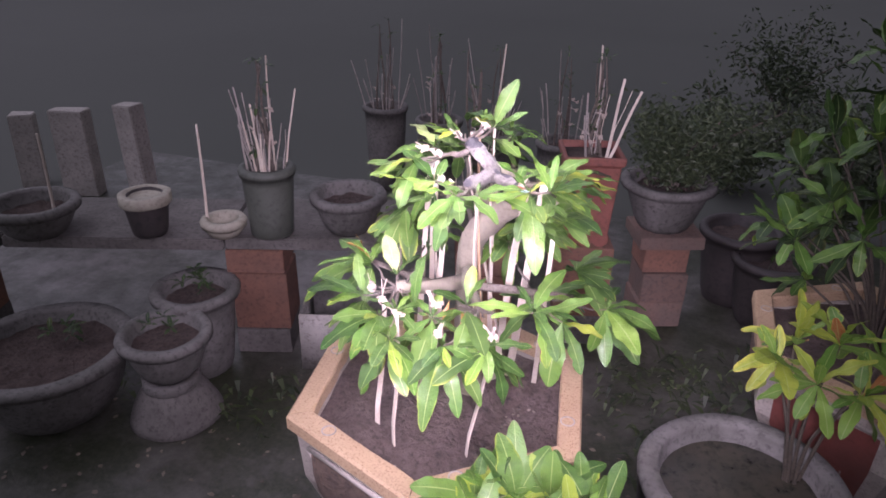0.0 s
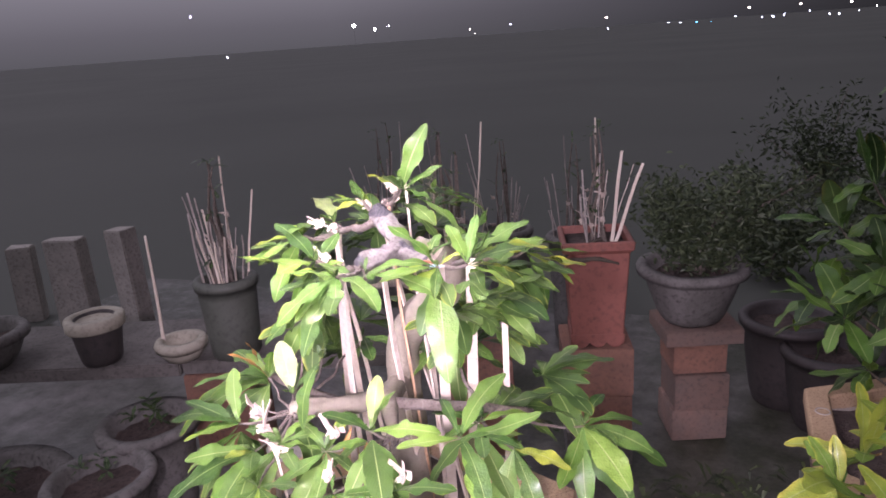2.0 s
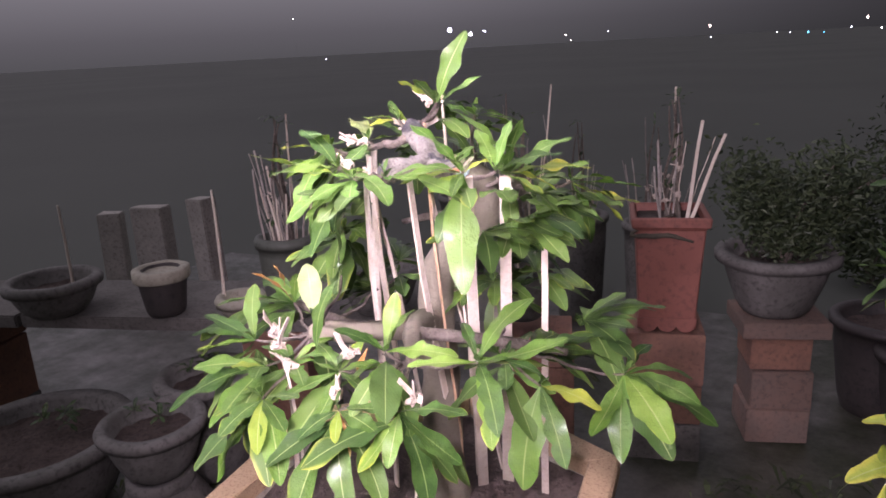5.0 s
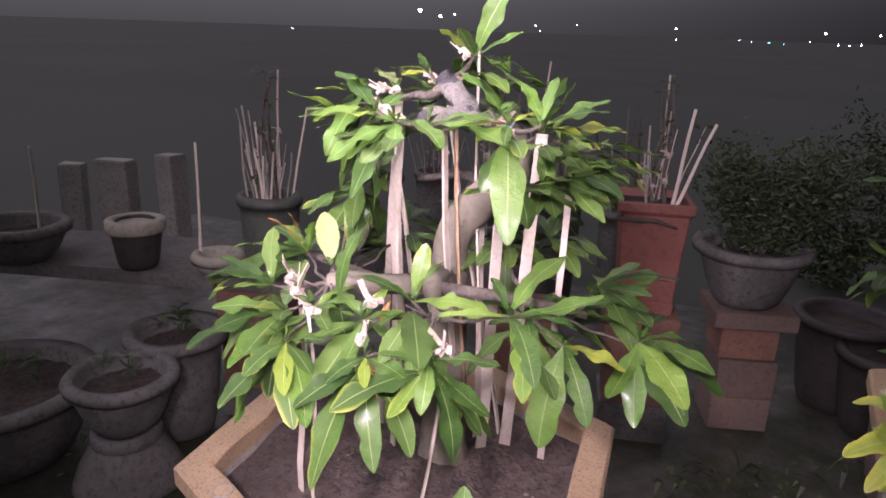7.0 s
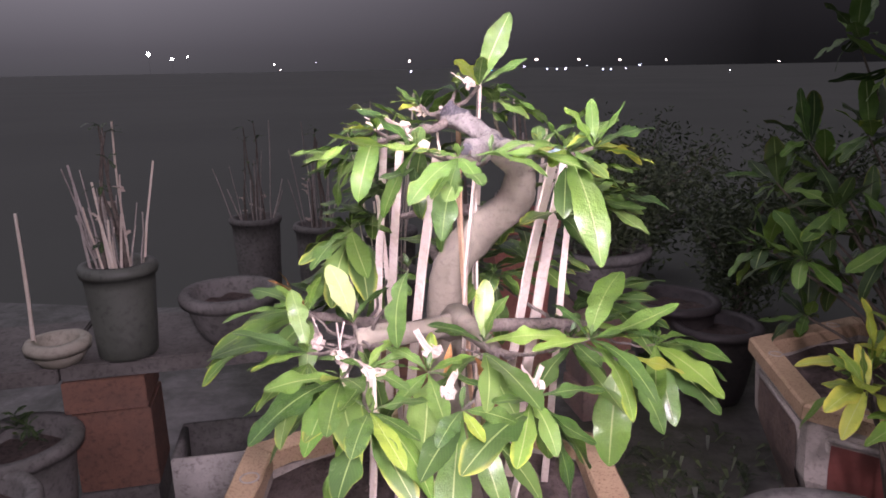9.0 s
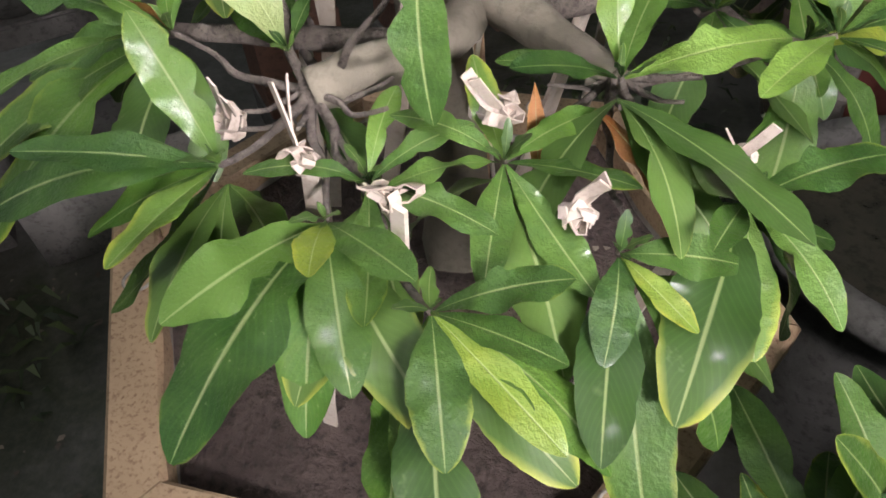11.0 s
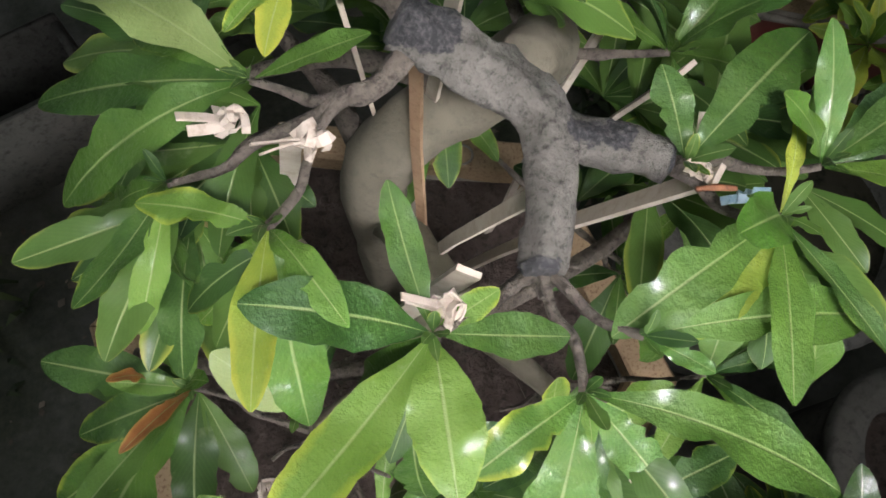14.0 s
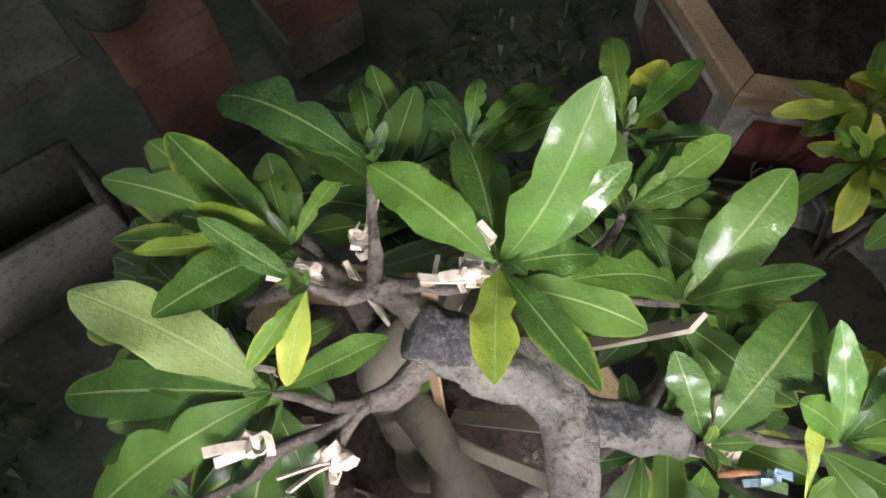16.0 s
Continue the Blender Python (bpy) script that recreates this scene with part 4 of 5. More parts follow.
for k, (x, y, z, ends) in enumerate(((-0.094, -0.145, 0.905, 265), (-0.060, -0.176, 0.900, 95), (-0.018, -0.20, 0.892, 240), (0.040, -0.163, 0.904, 190), (0.064, -0.219, 0.886, 300), (0.153, -0.195, 0.882, None),
                                     (0.031, -0.118, 1.130, 160), (0.162, -0.085, 1.124, 85), (-0.006, -0.034, 1.146, 190), (-0.037, -0.015, 1.146, None), (0.072, 0.009, 1.195, 180), (0.006, 0.050, 1.160, None), (0.034, 0.058, 1.158, 60))):
    tie(TREE, tp((x, y, z + (0.006 if z < 1 else 0))), 5 + k, ends, 1.21 if z < 1 else 0.82)

twist = bmesh.new()
sweep([tp((0.155, -0.094, 1.126)), tp((0.163, -0.096, 1.127)), tp((0.173, -0.099, 1.126))], [0.0014, 0.0019, 0.0012], 7, 0.4, 2, twist)
part("wire_twist", twist, M_RUST, TREE, "rusty twisted wire end")
scrap = bmesh.new()
for k in range(3):
    q = Vector(tp((0.166 + 0.003 * k, -0.101 - 0.001 * k, 1.121 + 0.002 * k)))
    ribbon(scrap, [q, q + Vector((0.006, -0.002, 0.003 - 0.002 * k)), q + Vector((0.010, 0.001, -0.001)), q + Vector((0.013, -0.003, 0.002 * k))], Vector((0.3 * k - 0.3, 1, 0.7)), 0.0042, 0.0008)
part("tape", scrap, M_BLUE, TREE, "scrap of pale blue tape", smooth=False)

# ---- bamboo strips stuck into the soil ----
STAKES = [
    ((-0.045, 0.046, 1.130), (-0.092, -0.013, 0.57), 0.009), ((-0.014, -0.013, 1.125), (-0.085, 0.061, 0.57), 0.010), ((0.043, -0.104, 1.125), (-0.048, -0.043, 0.57), 0.011), ((0.055, 0.020, 1.170), (0.075, -0.030, 0.57), 0.007),
    ((0.082, 0.024, 1.200), (0.070, 0.050, 0.57), 0.009), ((0.023, 0.060, 1.130), (0.106, 0.060, 0.57), 0.008), ((0.083, -0.070, 1.110), (0.040, 0.020, 0.57), 0.008), ((0.077, 0.080, 1.060), (0.070, 0.027, 0.57), 0.008),
    ((0.172, -0.086, 1.118), (0.085, 0.010, 0.57), 0.012), ((0.190, -0.020, 1.108), (0.115, 0.040, 0.57), 0.013), ((0.205, 0.070, 1.060), (0.178, 0.045, 0.57), 0.008),
    ((-0.060, 0.060, 1.060), (-0.050, 0.090, 0.57), 0.006),
]
SHORT_STAKES = [
    ((-0.056, -0.172, 0.90), (-0.10, -0.13, 0.57), 0.009), ((-0.016, -0.21, 0.90), (-0.045, -0.17, 0.57), 0.008), ((0.153, -0.198, 0.89), (0.10, -0.15, 0.57), 0.008),
]
for k, (a, b, w) in enumerate(STAKES + SHORT_STAKES):
    b = (b[0], b[1] + 0.085, b[2]) if k < len(STAKES) else b
    ob = part("bamboo_stake", strip((0, 0, -0.03), Vector(a) - Vector(b), w * 1.4, 0.003, 0.3 * k), M_BAMBOO_OLD if k == 3 else M_BAMBOO, None, smooth=False)
    ob.location = b
    tagged(ob, "split bamboo strip stuck in the soil and tied to the tree", "stake", "bamboo stakes of the trained tree")


# ---- round pots ----
def bowl(label, at, r_top, height, r_foot, mat, lip=0.02, name="bowl_pot", soil=True, flare=0.6, wall=0.02, group="", turn=0.0, rim_mat=None, soil_mat=None):
    p = thing(name, label, "pot", at, turn, group)
    prof = [(r_foot * 0.9, 0.0), (r_foot, 0.01)]
    for i in range(1, 8):
        t = i / 7
        prof.append((r_foot + (r_top - lip - r_foot) * t ** flare, 0.01 + (height - 0.035) * t))
    prof += [(r_top, height - 0.03), (r_top + 0.003, height - 0.012), (r_top - 0.004, height), (r_top - wall - lip * 0.6, height), (r_top - wall - lip, height - 0.012), (r_top - wall - lip - 0.01, height - 0.06)]
    part("body", lathe(prof, 44, 0.03, seed=at[0] * 7), mat, p)
    if rim_mat:
        part("rim_band", lathe([(r_top + 0.002, height - 0.035), (r_top + 0.006, height - 0.03), (r_top + 0.006, height + 0.001), (r_top, height + 0.004), (r_top - wall, height + 0.004), (r_top - wall - 0.002, height - 0.01)], 44, 0.02), rim_mat, p, "pale rim band")
    if soil:
        bm = bmesh.new()
        bmesh.ops.create_circle(bm, cap_ends=True, cap_tris=True, segments=28, radius=r_top - wall - lip * 0.5)
        bmesh.ops.subdivide_edges(bm, edges=bm.edges[:], cuts=3, use_grid_fill=True)
        for v in bm.verts:
            v.co.z = height - 0.045 + (0.0015 if soil_mat else 0.012) * noise.noise(v.co * 25 + Vector(at))
        part("water" if soil_mat else "soil", bm, soil_mat or M_SOIL, p)
    return p


def brick_pillar(at, turn, courses, label, half=True):
    """Stacked bricks: a thin course on top of tall ones, on a broken concrete block."""
    p = thing("brick_pillar", label, "pillar", (at[0], at[1], 0), turn, "brick pillars under the benches")
    z = 0.0
    for k, (h, w, d, mt) in enumerate(courses):
        part("block" if mt is not M_BRICK else "brick", box((w, d, h - 0.004), (0.004 * math.sin(k * 2.1), 0.003 * math.cos(k * 3.3), z + h / 2), 0.003, 0.003, k + at[0]), mt, p, smooth=False)
        z += h
    return p


BU = Vector((0.947, 0.322, 0))
BN = Vector((-0.322, 0.947, 0))
B0 = Vector((-0.937, 0.688, 0))
BZ = 0.485


def on_bench(s, n, z=BZ):
    q = B0 + BU * s + BN * n
    return (q.x, q.y, z)


bench = thing("stone_bench", "long weathered concrete slab bench on brick pillars holding pots", "bench", on_bench(-0.50, 0.185, 0), 18.8)
for k in range(3):
    part("slab", box((0.78, 0.36 + 0.01 * k, 0.045), (-0.78 + 0.785 * k, 0.012 * k, BZ - 0.0225), 0.005, 0.004, k), M_CONCRETE, bench, smooth=False)
COURSES = [(0.11, 0.20, 0.19, M_CONCRETE), (0.235, 0.20, 0.18, M_BRICK), (0.095, 0.205, 0.19, M_BRICK)]
for s in (-1.15, 0.0, 0.82):
    q = on_bench(s, 0.115, 0)
    brick_pillar((q[0], q[1]), 18.8, COURSES, "pillar of stacked orange bricks on a concrete block")


def staked_plant(label, at, stakes, height, spread, seed, leaves=14, name="staked_plant", mat=None):
    """A young trained plant: thin twisted stems among pale bamboo strips."""
    p = thing(name, label, "plant", at)
    rng = random.Random(seed)
    for k in range(stakes):
        a, r = rng.uniform(0, 6.28), spread * rng.uniform(0.15, 0.9)
        h = height * (rng.uniform(0.36, 0.74) if k else 0.95)
        b = Vector((r * math.cos(a), r * math.sin(a), -0.04))
        part("strip", strip(b, b + Vector((0.75 * b.x + rng.uniform(-0.04, 0.04), 0.5 * b.y, h)), rng.uniform(0.0045, 0.008), 0.0025, rng.uniform(0, 3)), mat or (M_BAMBOO if rng.random() < 0.55 else M_BAMBOO_GREY), p, smooth=False)
    for k in range(4):
        a = rng.uniform(0, 6.28)
        q = [(0.3 * spread * math.cos(a) * (1 - 0.2 * i) + rng.uniform(-0.02, 0.02), 0.3 * spread * math.sin(a) + rng.uniform(-0.02, 0.02), -0.02 + height * 0.30 * i * rng.uniform(0.75, 1.0)) for i in range(4)]
        stem = part("stem", sweep(q, [0.006, 0.005, 0.004, 0.002], 7, 0.3, k), M_BARK, p)
        for i in range(leaves // 2):
            c = Vector(q[rng.randrange(1, 4)])
            a2 = rng.uniform(0, 6.28)
            leaf(stem, c, (math.cos(a2), math.sin(a2), rng.uniform(-0.5, 0.6)), rng.uniform(0.03, 0.06), "dark", rng.randrange(8))
    for k in range(5):
        a = rng.uniform(0, 6.28)
        tie(p, (0.5 * spread * math.cos(a), 0.5 * spread * math.sin(a), height * rng.uniform(0.1, 0.5)), seed * 10 + k)
    return p


# on the bench
bowl("tall green-grey cylindrical pot on the bench", on_bench(0.06, 0.075), 0.095, 0.255, 0.075, M_GREENPOT, 0.006, "cylinder_pot", flare=1.0)
q = on_bench(0.06, 0.075, BZ + 0.215)
staked_plant("young trained plant tied to many pale bamboo strips", q, 28, 0.46, 0.075, 3)
bowl("wide grey bowl pot filled with soil on the bench", on_bench(0.33, 0.115), 0.135, 0.145, 0.075, M_GREYPOT, 0.012)
bowl("small dark pot with a cream rim on the bench", on_bench(-0.37, 0.06), 0.082, 0.15, 0.06, M_DARKPOT, 0.006, "rimmed_pot", rim_mat=M_CREAM, flare=0.8)
bowl("low pale tray pot on the bench", on_bench(-0.105, 0.055), 0.078, 0.065, 0.055, M_CREAM, 0.006, "tray_pot")
bowl("wide dark bowl pot on the bench", on_bench(-0.76, 0.05), 0.15, 0.12, 0.09, M_GREYPOT, 0.012)
for s, hgt in ((-0.165, 0.38), (-0.70, 0.34)):
    st = part("garden_stick", sweep([(0, 0, 0), (0.005, 0.004, hgt * 0.5), (0.012, 0, hgt)], [0.006, 0.005, 0.004], 7, 0.2), M_BAMBOO, None)
    st.location = on_bench(s, 0.06, BZ + 0.02)
    tagged(st, "thin upright stick standing in a pot", "stick")

# left of the planter, on the ground
bowl("large round bowl pot full of soil on the ground", (-1.43, 0.20, 0), 0.275, 0.25, 0.16, M_GREYPOT, 0.02, wall=0.03)
bowl("upturned pale pot used as a stand", (-1.03, 0.30, 0), 0.085, 0.165, 0.15, M_CONCRETE, 0.0, "pot_stand", soil=False, flare=1.3, rim_mat=M_GREYPOT)
bowl("grey bowl pot standing on an upturned pot", (-1.03, 0.305, 0.165), 0.145, 0.165, 0.075, M_GREYPOT, 0.012)
bowl("grey bowl pot with a broad rim behind another bowl", (-1.10, 0.56, 0.0), 0.15, 0.34, 0.09, M_GREYPOT, 0.02)
crate = thing("concrete_trough", "open concrete trough with thin walls and a whitewashed front", "trough", (-0.578, 0.725, 0), 17)
TW, TD, TH = 0.39, 0.19, 0.235
part("front_wall", box((TW, 0.018, TH), (0, 0, TH / 2), 0.004, 0.004, 1), M_WHITEWASH, crate, "whitewashed front wall")
part("back_wall", box((TW, 0.018, TH), (0, TD, TH / 2), 0.004, 0.004, 2), M_GREYPOT, crate)
for sx in (-1, 1):
    part("side_wall", box((0.018, TD - 0.02, TH), (sx * (TW / 2 - 0.009), TD / 2, TH / 2), 0.003, 0.003, sx), M_GREYPOT, crate)
part("bottom", box((TW - 0.04, TD - 0.02, 0.05), (0, TD / 2, 0.03), 0.003, 0.006, 5), M_SOIL, crate)
part("inner_ledge", box((TW - 0.045, 0.03, 0.02), (0, 0.026, TH - 0.035), 0.003, 0.003, 6), M_GREYPOT, crate)

# red square pot with its plant, on bricks
red = thing("square_pot", "tall tapered red clay square pot with a scalloped foot", "pot", (0.13, 1.26, 0.45), 16)
bm = loft([[Vector((sx * w, sy * w, z)) for sx, sy in ((-1, -1), (1, -1), (1, 1), (-1, 1))] for w, z in ((0.078, 0.0), (0.095, 0.29), (0.106, 0.295), (0.108, 0.325), (0.092, 0.325), (0.088, 0.28))], True, True)
bmesh.ops.bevel(bm, geom=bm.edges[:], offset=0.004, segments=1, affect="EDGES")
part("body", bm, M_REDPOT, red, smooth=False)
for k in range(4):
    fb = bmesh.new()
    out = [(-0.078, 0.02)]
    for i in range(25):
        t = i / 24
        out.append((-0.078 + 0.156 * t, -0.005 - 0.018 * abs(math.sin(t * math.pi * 3)) ** 0.6))
    out.append((0.078, 0.02))
    f = fb.faces.new([fb.verts.new((x, -0.082, z)) for x, z in out])
    ex = bmesh.ops.extrude_face_region(fb, geom=[f])
    bmesh.ops.translate(fb, verts=[v for v in ex["geom"] if isinstance(v, bmesh.types.BMVert)], vec=(0, 0.012, 0))
    bmesh.ops.rotate(fb, verts=fb.verts[:], cent=(0, 0, 0), matrix=Matrix.Rotation(k * math.pi / 2, 3, "Z"))
    part("scallop", fb, M_REDPOT, red, smooth=False)
part("soil", box((0.17, 0.17, 0.02), (0, 0, 0.295), 0.003, 0.004), M_SOIL, red)
brick_pillar((0.13, 1.27), 16, [(0.13, 0.21, 0.20, M_CONCRETE), (0.13, 0.20, 0.19, M_BRICK), (0.165, 0.22, 0.21, M_BRICK)], "low pillar of stacked bricks under the red pot")
red_plant = staked_plant("young trained plant tied to bamboo strips in the red pot", (0.13, 1.26, 0.76), 9, 0.42, 0.075, 8)
part("dry_twig", sweep([(0.03, -0.06, 0.02), (-0.075, -0.125, -0.03), (-0.02, -0.118, -0.035), (0.03, -0.102, -0.035), (0.085, -0.075, -0.055)], [0.003, 0.005, 0.007, 0.007, 0.003], 8, 0.4, 3), M_STEM, red_plant, "dark dry twig hanging over the rim")
for k, (dx, h, tw) in enumerate(((0.030, 0.27, 0.2), (0.085, 0.235, 0.5))):
    ob = part("bamboo_stake", strip((0, 0, -0.03), (dx, 0.01, h), 0.011, 0.003, tw), M_BAMBOO, None, smooth=False)
    ob.location = (0.185 + 0.006 * k, 1.23 - 0.01 * k, 0.765)
    tagged(ob, "pale bamboo strip leaning in the red pot", "stake")

# big flared bowl with a fine-leaved shrub, on bricks
brick_pillar((0.425, 1.50), 20, [(0.12, 0.185, 0.18, M_MUDBRICK), (0.13, 0.18, 0.18, M_MUDBRICK), (0.115, 0.175, 0.17, M_BRICK), (0.055, 0.25, 0.22, M_MUDBRICK)], "pillar of bricks and concrete blocks under a bowl")
bowl("large flared grey bowl pot on a brick pillar", (0.410, 1.50, 0.420), 0.178, 0.195, 0.10, M_GREYPOT, 0.02, flare=0.75)


def shrub(label, at, size, count, leaf_len, seed, tone="dark", name="shrub", stems=6):
    """Stems with a crown of many small leaves, uneven and open."""
    p = thing(name, label, "shrub", at)
    rng = random.Random(seed)
    tips = []
    for k in range(9):
        a = k * 2.4 + rng.uniform(-0.3, 0.3)
        r = rng.uniform(0.3, 0.9)
        e = Vector((size[0] * r * math.cos(a), size[1] * r * math.sin(a), size[2] * rng.uniform(0.45, 1.0)))
        if k < stems:
            part("stem", sweep([(0, 0, -0.02), (e.x * 0.25, e.y * 0.25, e.z * 0.45), tuple(e)], [0.010, 0.007, 0.002], 6, 0.3, k, None, 4), M_BARK, p)
        tips.append(e)
    verts, faces = [], []
    for i in range(count):
        e = tips[rng.randrange(9)]
        u = rng.uniform(0.25, 0.97)
        c = Vector((e.x * u ** 1.6, e.y * u ** 1.6, e.z * u)) + Vector((rng.gauss(0, 0.11) * size[0], rng.gauss(0, 0.11) * size[1], rng.gauss(0, 0.09) * size[2]))
        c.z = max(c.z, 0.01)
        d = Vector((rng.uniform(-1, 1), rng.uniform(-1, 1), rng.uniform(-0.4, 0.9))).normalized()
        s = d.cross(Vector((rng.uniform(-1, 1), rng.uniform(-1, 1), rng.uniform(-1, 1)))).normalized()
        L = leaf_len * rng.uniform(0.6, 1.2)
        n0 = len(verts)
        w = 0.2 * L
        up = s.cross(d) * 0.12 * L
        verts += [c, c + d * L * 0.5 + s * w + up, c + d * L, c + d * L * 0.5 - s * w + up, c + d * L * 0.5]
        faces += [(n0, n0 + 1, n0 + 4), (n0 + 1, n0 + 2, n0 + 4), (n0, n0 + 4, n0 + 3), (n0 + 4, n0 + 2, n0 + 3)]
    me = bpy.data.meshes.new("crown")
    me.from_pydata([tuple(v) for v in verts], [], faces)
    me.materials.append(M_FOLIAGE if tone == "dark" else M_FOLIAGE_LIGHT)
    ob = part("crown", me, None, p)
    ob["kind"] = "stuff"
    return p


def foliage(name, a, b):
    m, nt, bsdf, tc = start_mat(name)
    g = nt.nodes.new("ShaderNodeNewGeometry")
    r = ramp_node(nt, [(0.0, a), (1.0, b)])
    nt.links.new(g.outputs["Random Per Island"], r.inputs[0])
    nt.links.new(r.outputs[0], bsdf.inputs["Base Color"])
    bsdf.inputs["Roughness"].default_value = 0.55
    return m


M_FOLIAGE = foliage("small_dark_leaves", (0.024, 0.042, 0.018), (0.074, 0.102, 0.044))
M_FOLIAGE_LIGHT = foliage("small_green_leaves", (0.035, 0.075, 0.02), (0.10, 0.16, 0.04))
shrub("fine-leaved dark green shrub in the flared bowl", (0.430, 1.52, 0.57), (0.42, 0.36, 0.40), 9000, 0.026, 4)

# low pots at the back on the ground
bowl("grey bowl pot on the ground near the second planter", (0.86, 1.62, 0.0), 0.16, 0.30, 0.10, M_DARKPOT, 0.015)
bowl("brown bowl pot behind the brick pillar", (0.74, 1.78, 0.0), 0.17, 0.34, 0.11, M_DARKPOT, 0.015)

# the round basin with its yellowing plant
bowl("large round concrete basin with a thick rim and dark muddy water", (0.645, 0.07, 0.0), 0.215, 0.48, 0.15, M_GREYPOT, 0.008, "basin", wall=0.034, flare=0.5, soil_mat=M_WATERY)


def leafy_plant(label, at, whorls, seed, tone, stems, size, name="leafy_plant"):
    p = thing(name, label, "plant", at)
    rng = random.Random(seed)
    for x, y, z, h, l, n in whorls:
        whorl_leaves = rosette(p, (x, y, z), h, l, n, size, rng, tone, droop=0.15)
        if stems:
            stem = part("stem", sweep([(0.1 * x, 0.1 * y, -0.03), (0.35 * x + rng.uniform(-0.02, 0.02), 0.35 * y + rng.uniform(-0.02, 0.02), 0.5 * z), (x, y, z)], [0.005, 0.004, 0.002], 7, 0.4), M_STEM, p)
            for blade in whorl_leaves:
                blade.parent = stem
    return p


leafy_plant("yellowing big-leaved young plant growing in the round basin", (0.755, 0.15, 0.435),
            [(-0.09, 0.02, 0.29, 190, 20, 13), (-0.05, 0.09, 0.30, 140, 25, 13), (0.03, 0.06, 0.33, 60, 50, 13), (0.07, -0.03, 0.27, 320, 20, 13), (-0.02, -0.05, 0.29, 250, 25, 12), (0.12, 0.08, 0.30, 20, 20, 12)], 5, "gold", True, 0.105)
bowl("small grey pot in front of the planter", (0.285, -0.395, 0.0), 0.115, 0.515, 0.085, M_GREYPOT, 0.01, wall=0.03, flare=0.5)
front_plant = leafy_plant("bushy young plant with light green and yellow leaves", (0.256, -0.385, 0.468),
            [(-0.05, 0.05, 0.205, 120, 50, 12), (0.04, 0.05, 0.23, 60, 55, 12), (0.02, -0.05, 0.22, 280, 50, 12), (-0.07, -0.02, 0.19, 190, 35, 12), (0.09, -0.01, 0.22, 350, 40, 12), (0.09, 0.07, 0.19, 20, 30, 11), (-0.02, -0.10, 0.18, 250, 30, 11), (-0.085, 0.04, 0.20, 160, 30, 10), (0.12, 0.03, 0.21, 10, 35, 10)], 7, "deep", True, 0.108)
shoot = part("stem", sweep([(0.0, 0.0, -0.03), (-0.02, 0.03, 0.10), (-0.012, 0.040, 0.215)], [0.005, 0.004, 0.003], 7, 0.4), M_STEM, front_plant)
for k, (tip, tone, broad) in enumerate((((-0.035, 0.125, 0.308), "green", 1.1), ((-0.062, 0.085, 0.305), "green", 1.45), ((-0.080, 0.060, 0.292), "green", 1.3), ((0.028, 0.100, 0.290), "green", 1.4), ((-0.112, 0.055, 0.222), "yellow", 1.2), ((0.06, 0.085, 0.262), "yellow", 1.6), ((0.030, 0.112, 0.278), "rust", 0.8))):
    d = Vector(tip) - Vector((-0.012, 0.040, 0.215))
    leaf(shoot, (-0.012, 0.040, 0.215), d, d.length, tone, k, 0, broad=broad)
bowl("pale round pot standing beside the small plant", (0.635, -0.315, 0.0), 0.130, 0.50, 0.10, M_CONCRETE, 0.012, wall=0.034, flare=0.5)

# the tree in the second planter
LOWER_SHOOTS = [(-0.16, 0.12, 0.30, 170, 20, 10), (-0.20, 0.02, 0.38, 190, 20, 10), (-0.05, 0.20, 0.34, 110, 20, 10), (0.05, -0.10, 0.34, 300, 20, 10), (-0.14, 0.26, 0.42, 140, 20, 10),
                (-0.12, 0.10, 0.52, 150, 25, 10), (0.02, 0.02, 0.70, 90, 50, 10), (-0.02, -0.12, 0.52, 260, 20, 10), (0.12, 0.10, 0.50, 30, 20, 10), (0.10, -0.18, 0.42, 310, 10, 10),
                (-0.22, 0.16, 0.24, 165, 5, 10)]
UPPER_SHOOTS = [(0.0, 0.15, 0.55, 100, 30, 10), (0.14, -0.02, 0.62, 0, 30, 10), (-0.28, 0.17, 0.26, 170, 15, 10), (-0.25, 0.22, 0.40, 160, 20, 10), (-0.20, 0.20, 0.50, 150, 20, 10),
                (-0.14, 0.16, 0.72, 140, 30, 10), (-0.12, 0.02, 0.66, 200, 25, 10), (-0.18, 0.16, 0.10, 160, 5, 11), (-0.08, 0.24, 0.18, 120, 10, 11), (-0.26, 0.0, 0.28, 200, 15, 11),
                (-0.14, -0.10, 0.34, 230, 10, 11), (0.06, -0.24, 0.34, 285, 10, 11)]
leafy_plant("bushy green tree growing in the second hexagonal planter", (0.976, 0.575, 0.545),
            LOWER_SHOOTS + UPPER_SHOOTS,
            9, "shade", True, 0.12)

# ---- the dark garden behind ----
for k, (x, y, s, h) in enumerate(((1.2, 2.5, 0.5, 0.8), (1.9, 2.1, 0.5, 0.78), (1.75, 1.3, 0.45, 0.75))):
    shrub("dark leafy shrub in the garden behind the pots", (x, y, 0), (s, s, h), 4200, 0.040, 30 + k)
for k, (x, y, s, h) in enumerate(((1.5, 3.4, 0.6, 0.75), (2.6, 3.0, 0.7, 0.9), (0.75, 3.2, 0.5, 0.6), (2.4, 4.6, 0.8, 0.9), (3.6, 3.9, 0.8, 1.0), (1.2, 5.2, 0.8, 0.8))):
    shrub("dark shrub far back in the garden", (x, y, 0), (s, s, h), 2200, 0.055, 200 + k, stems=4)

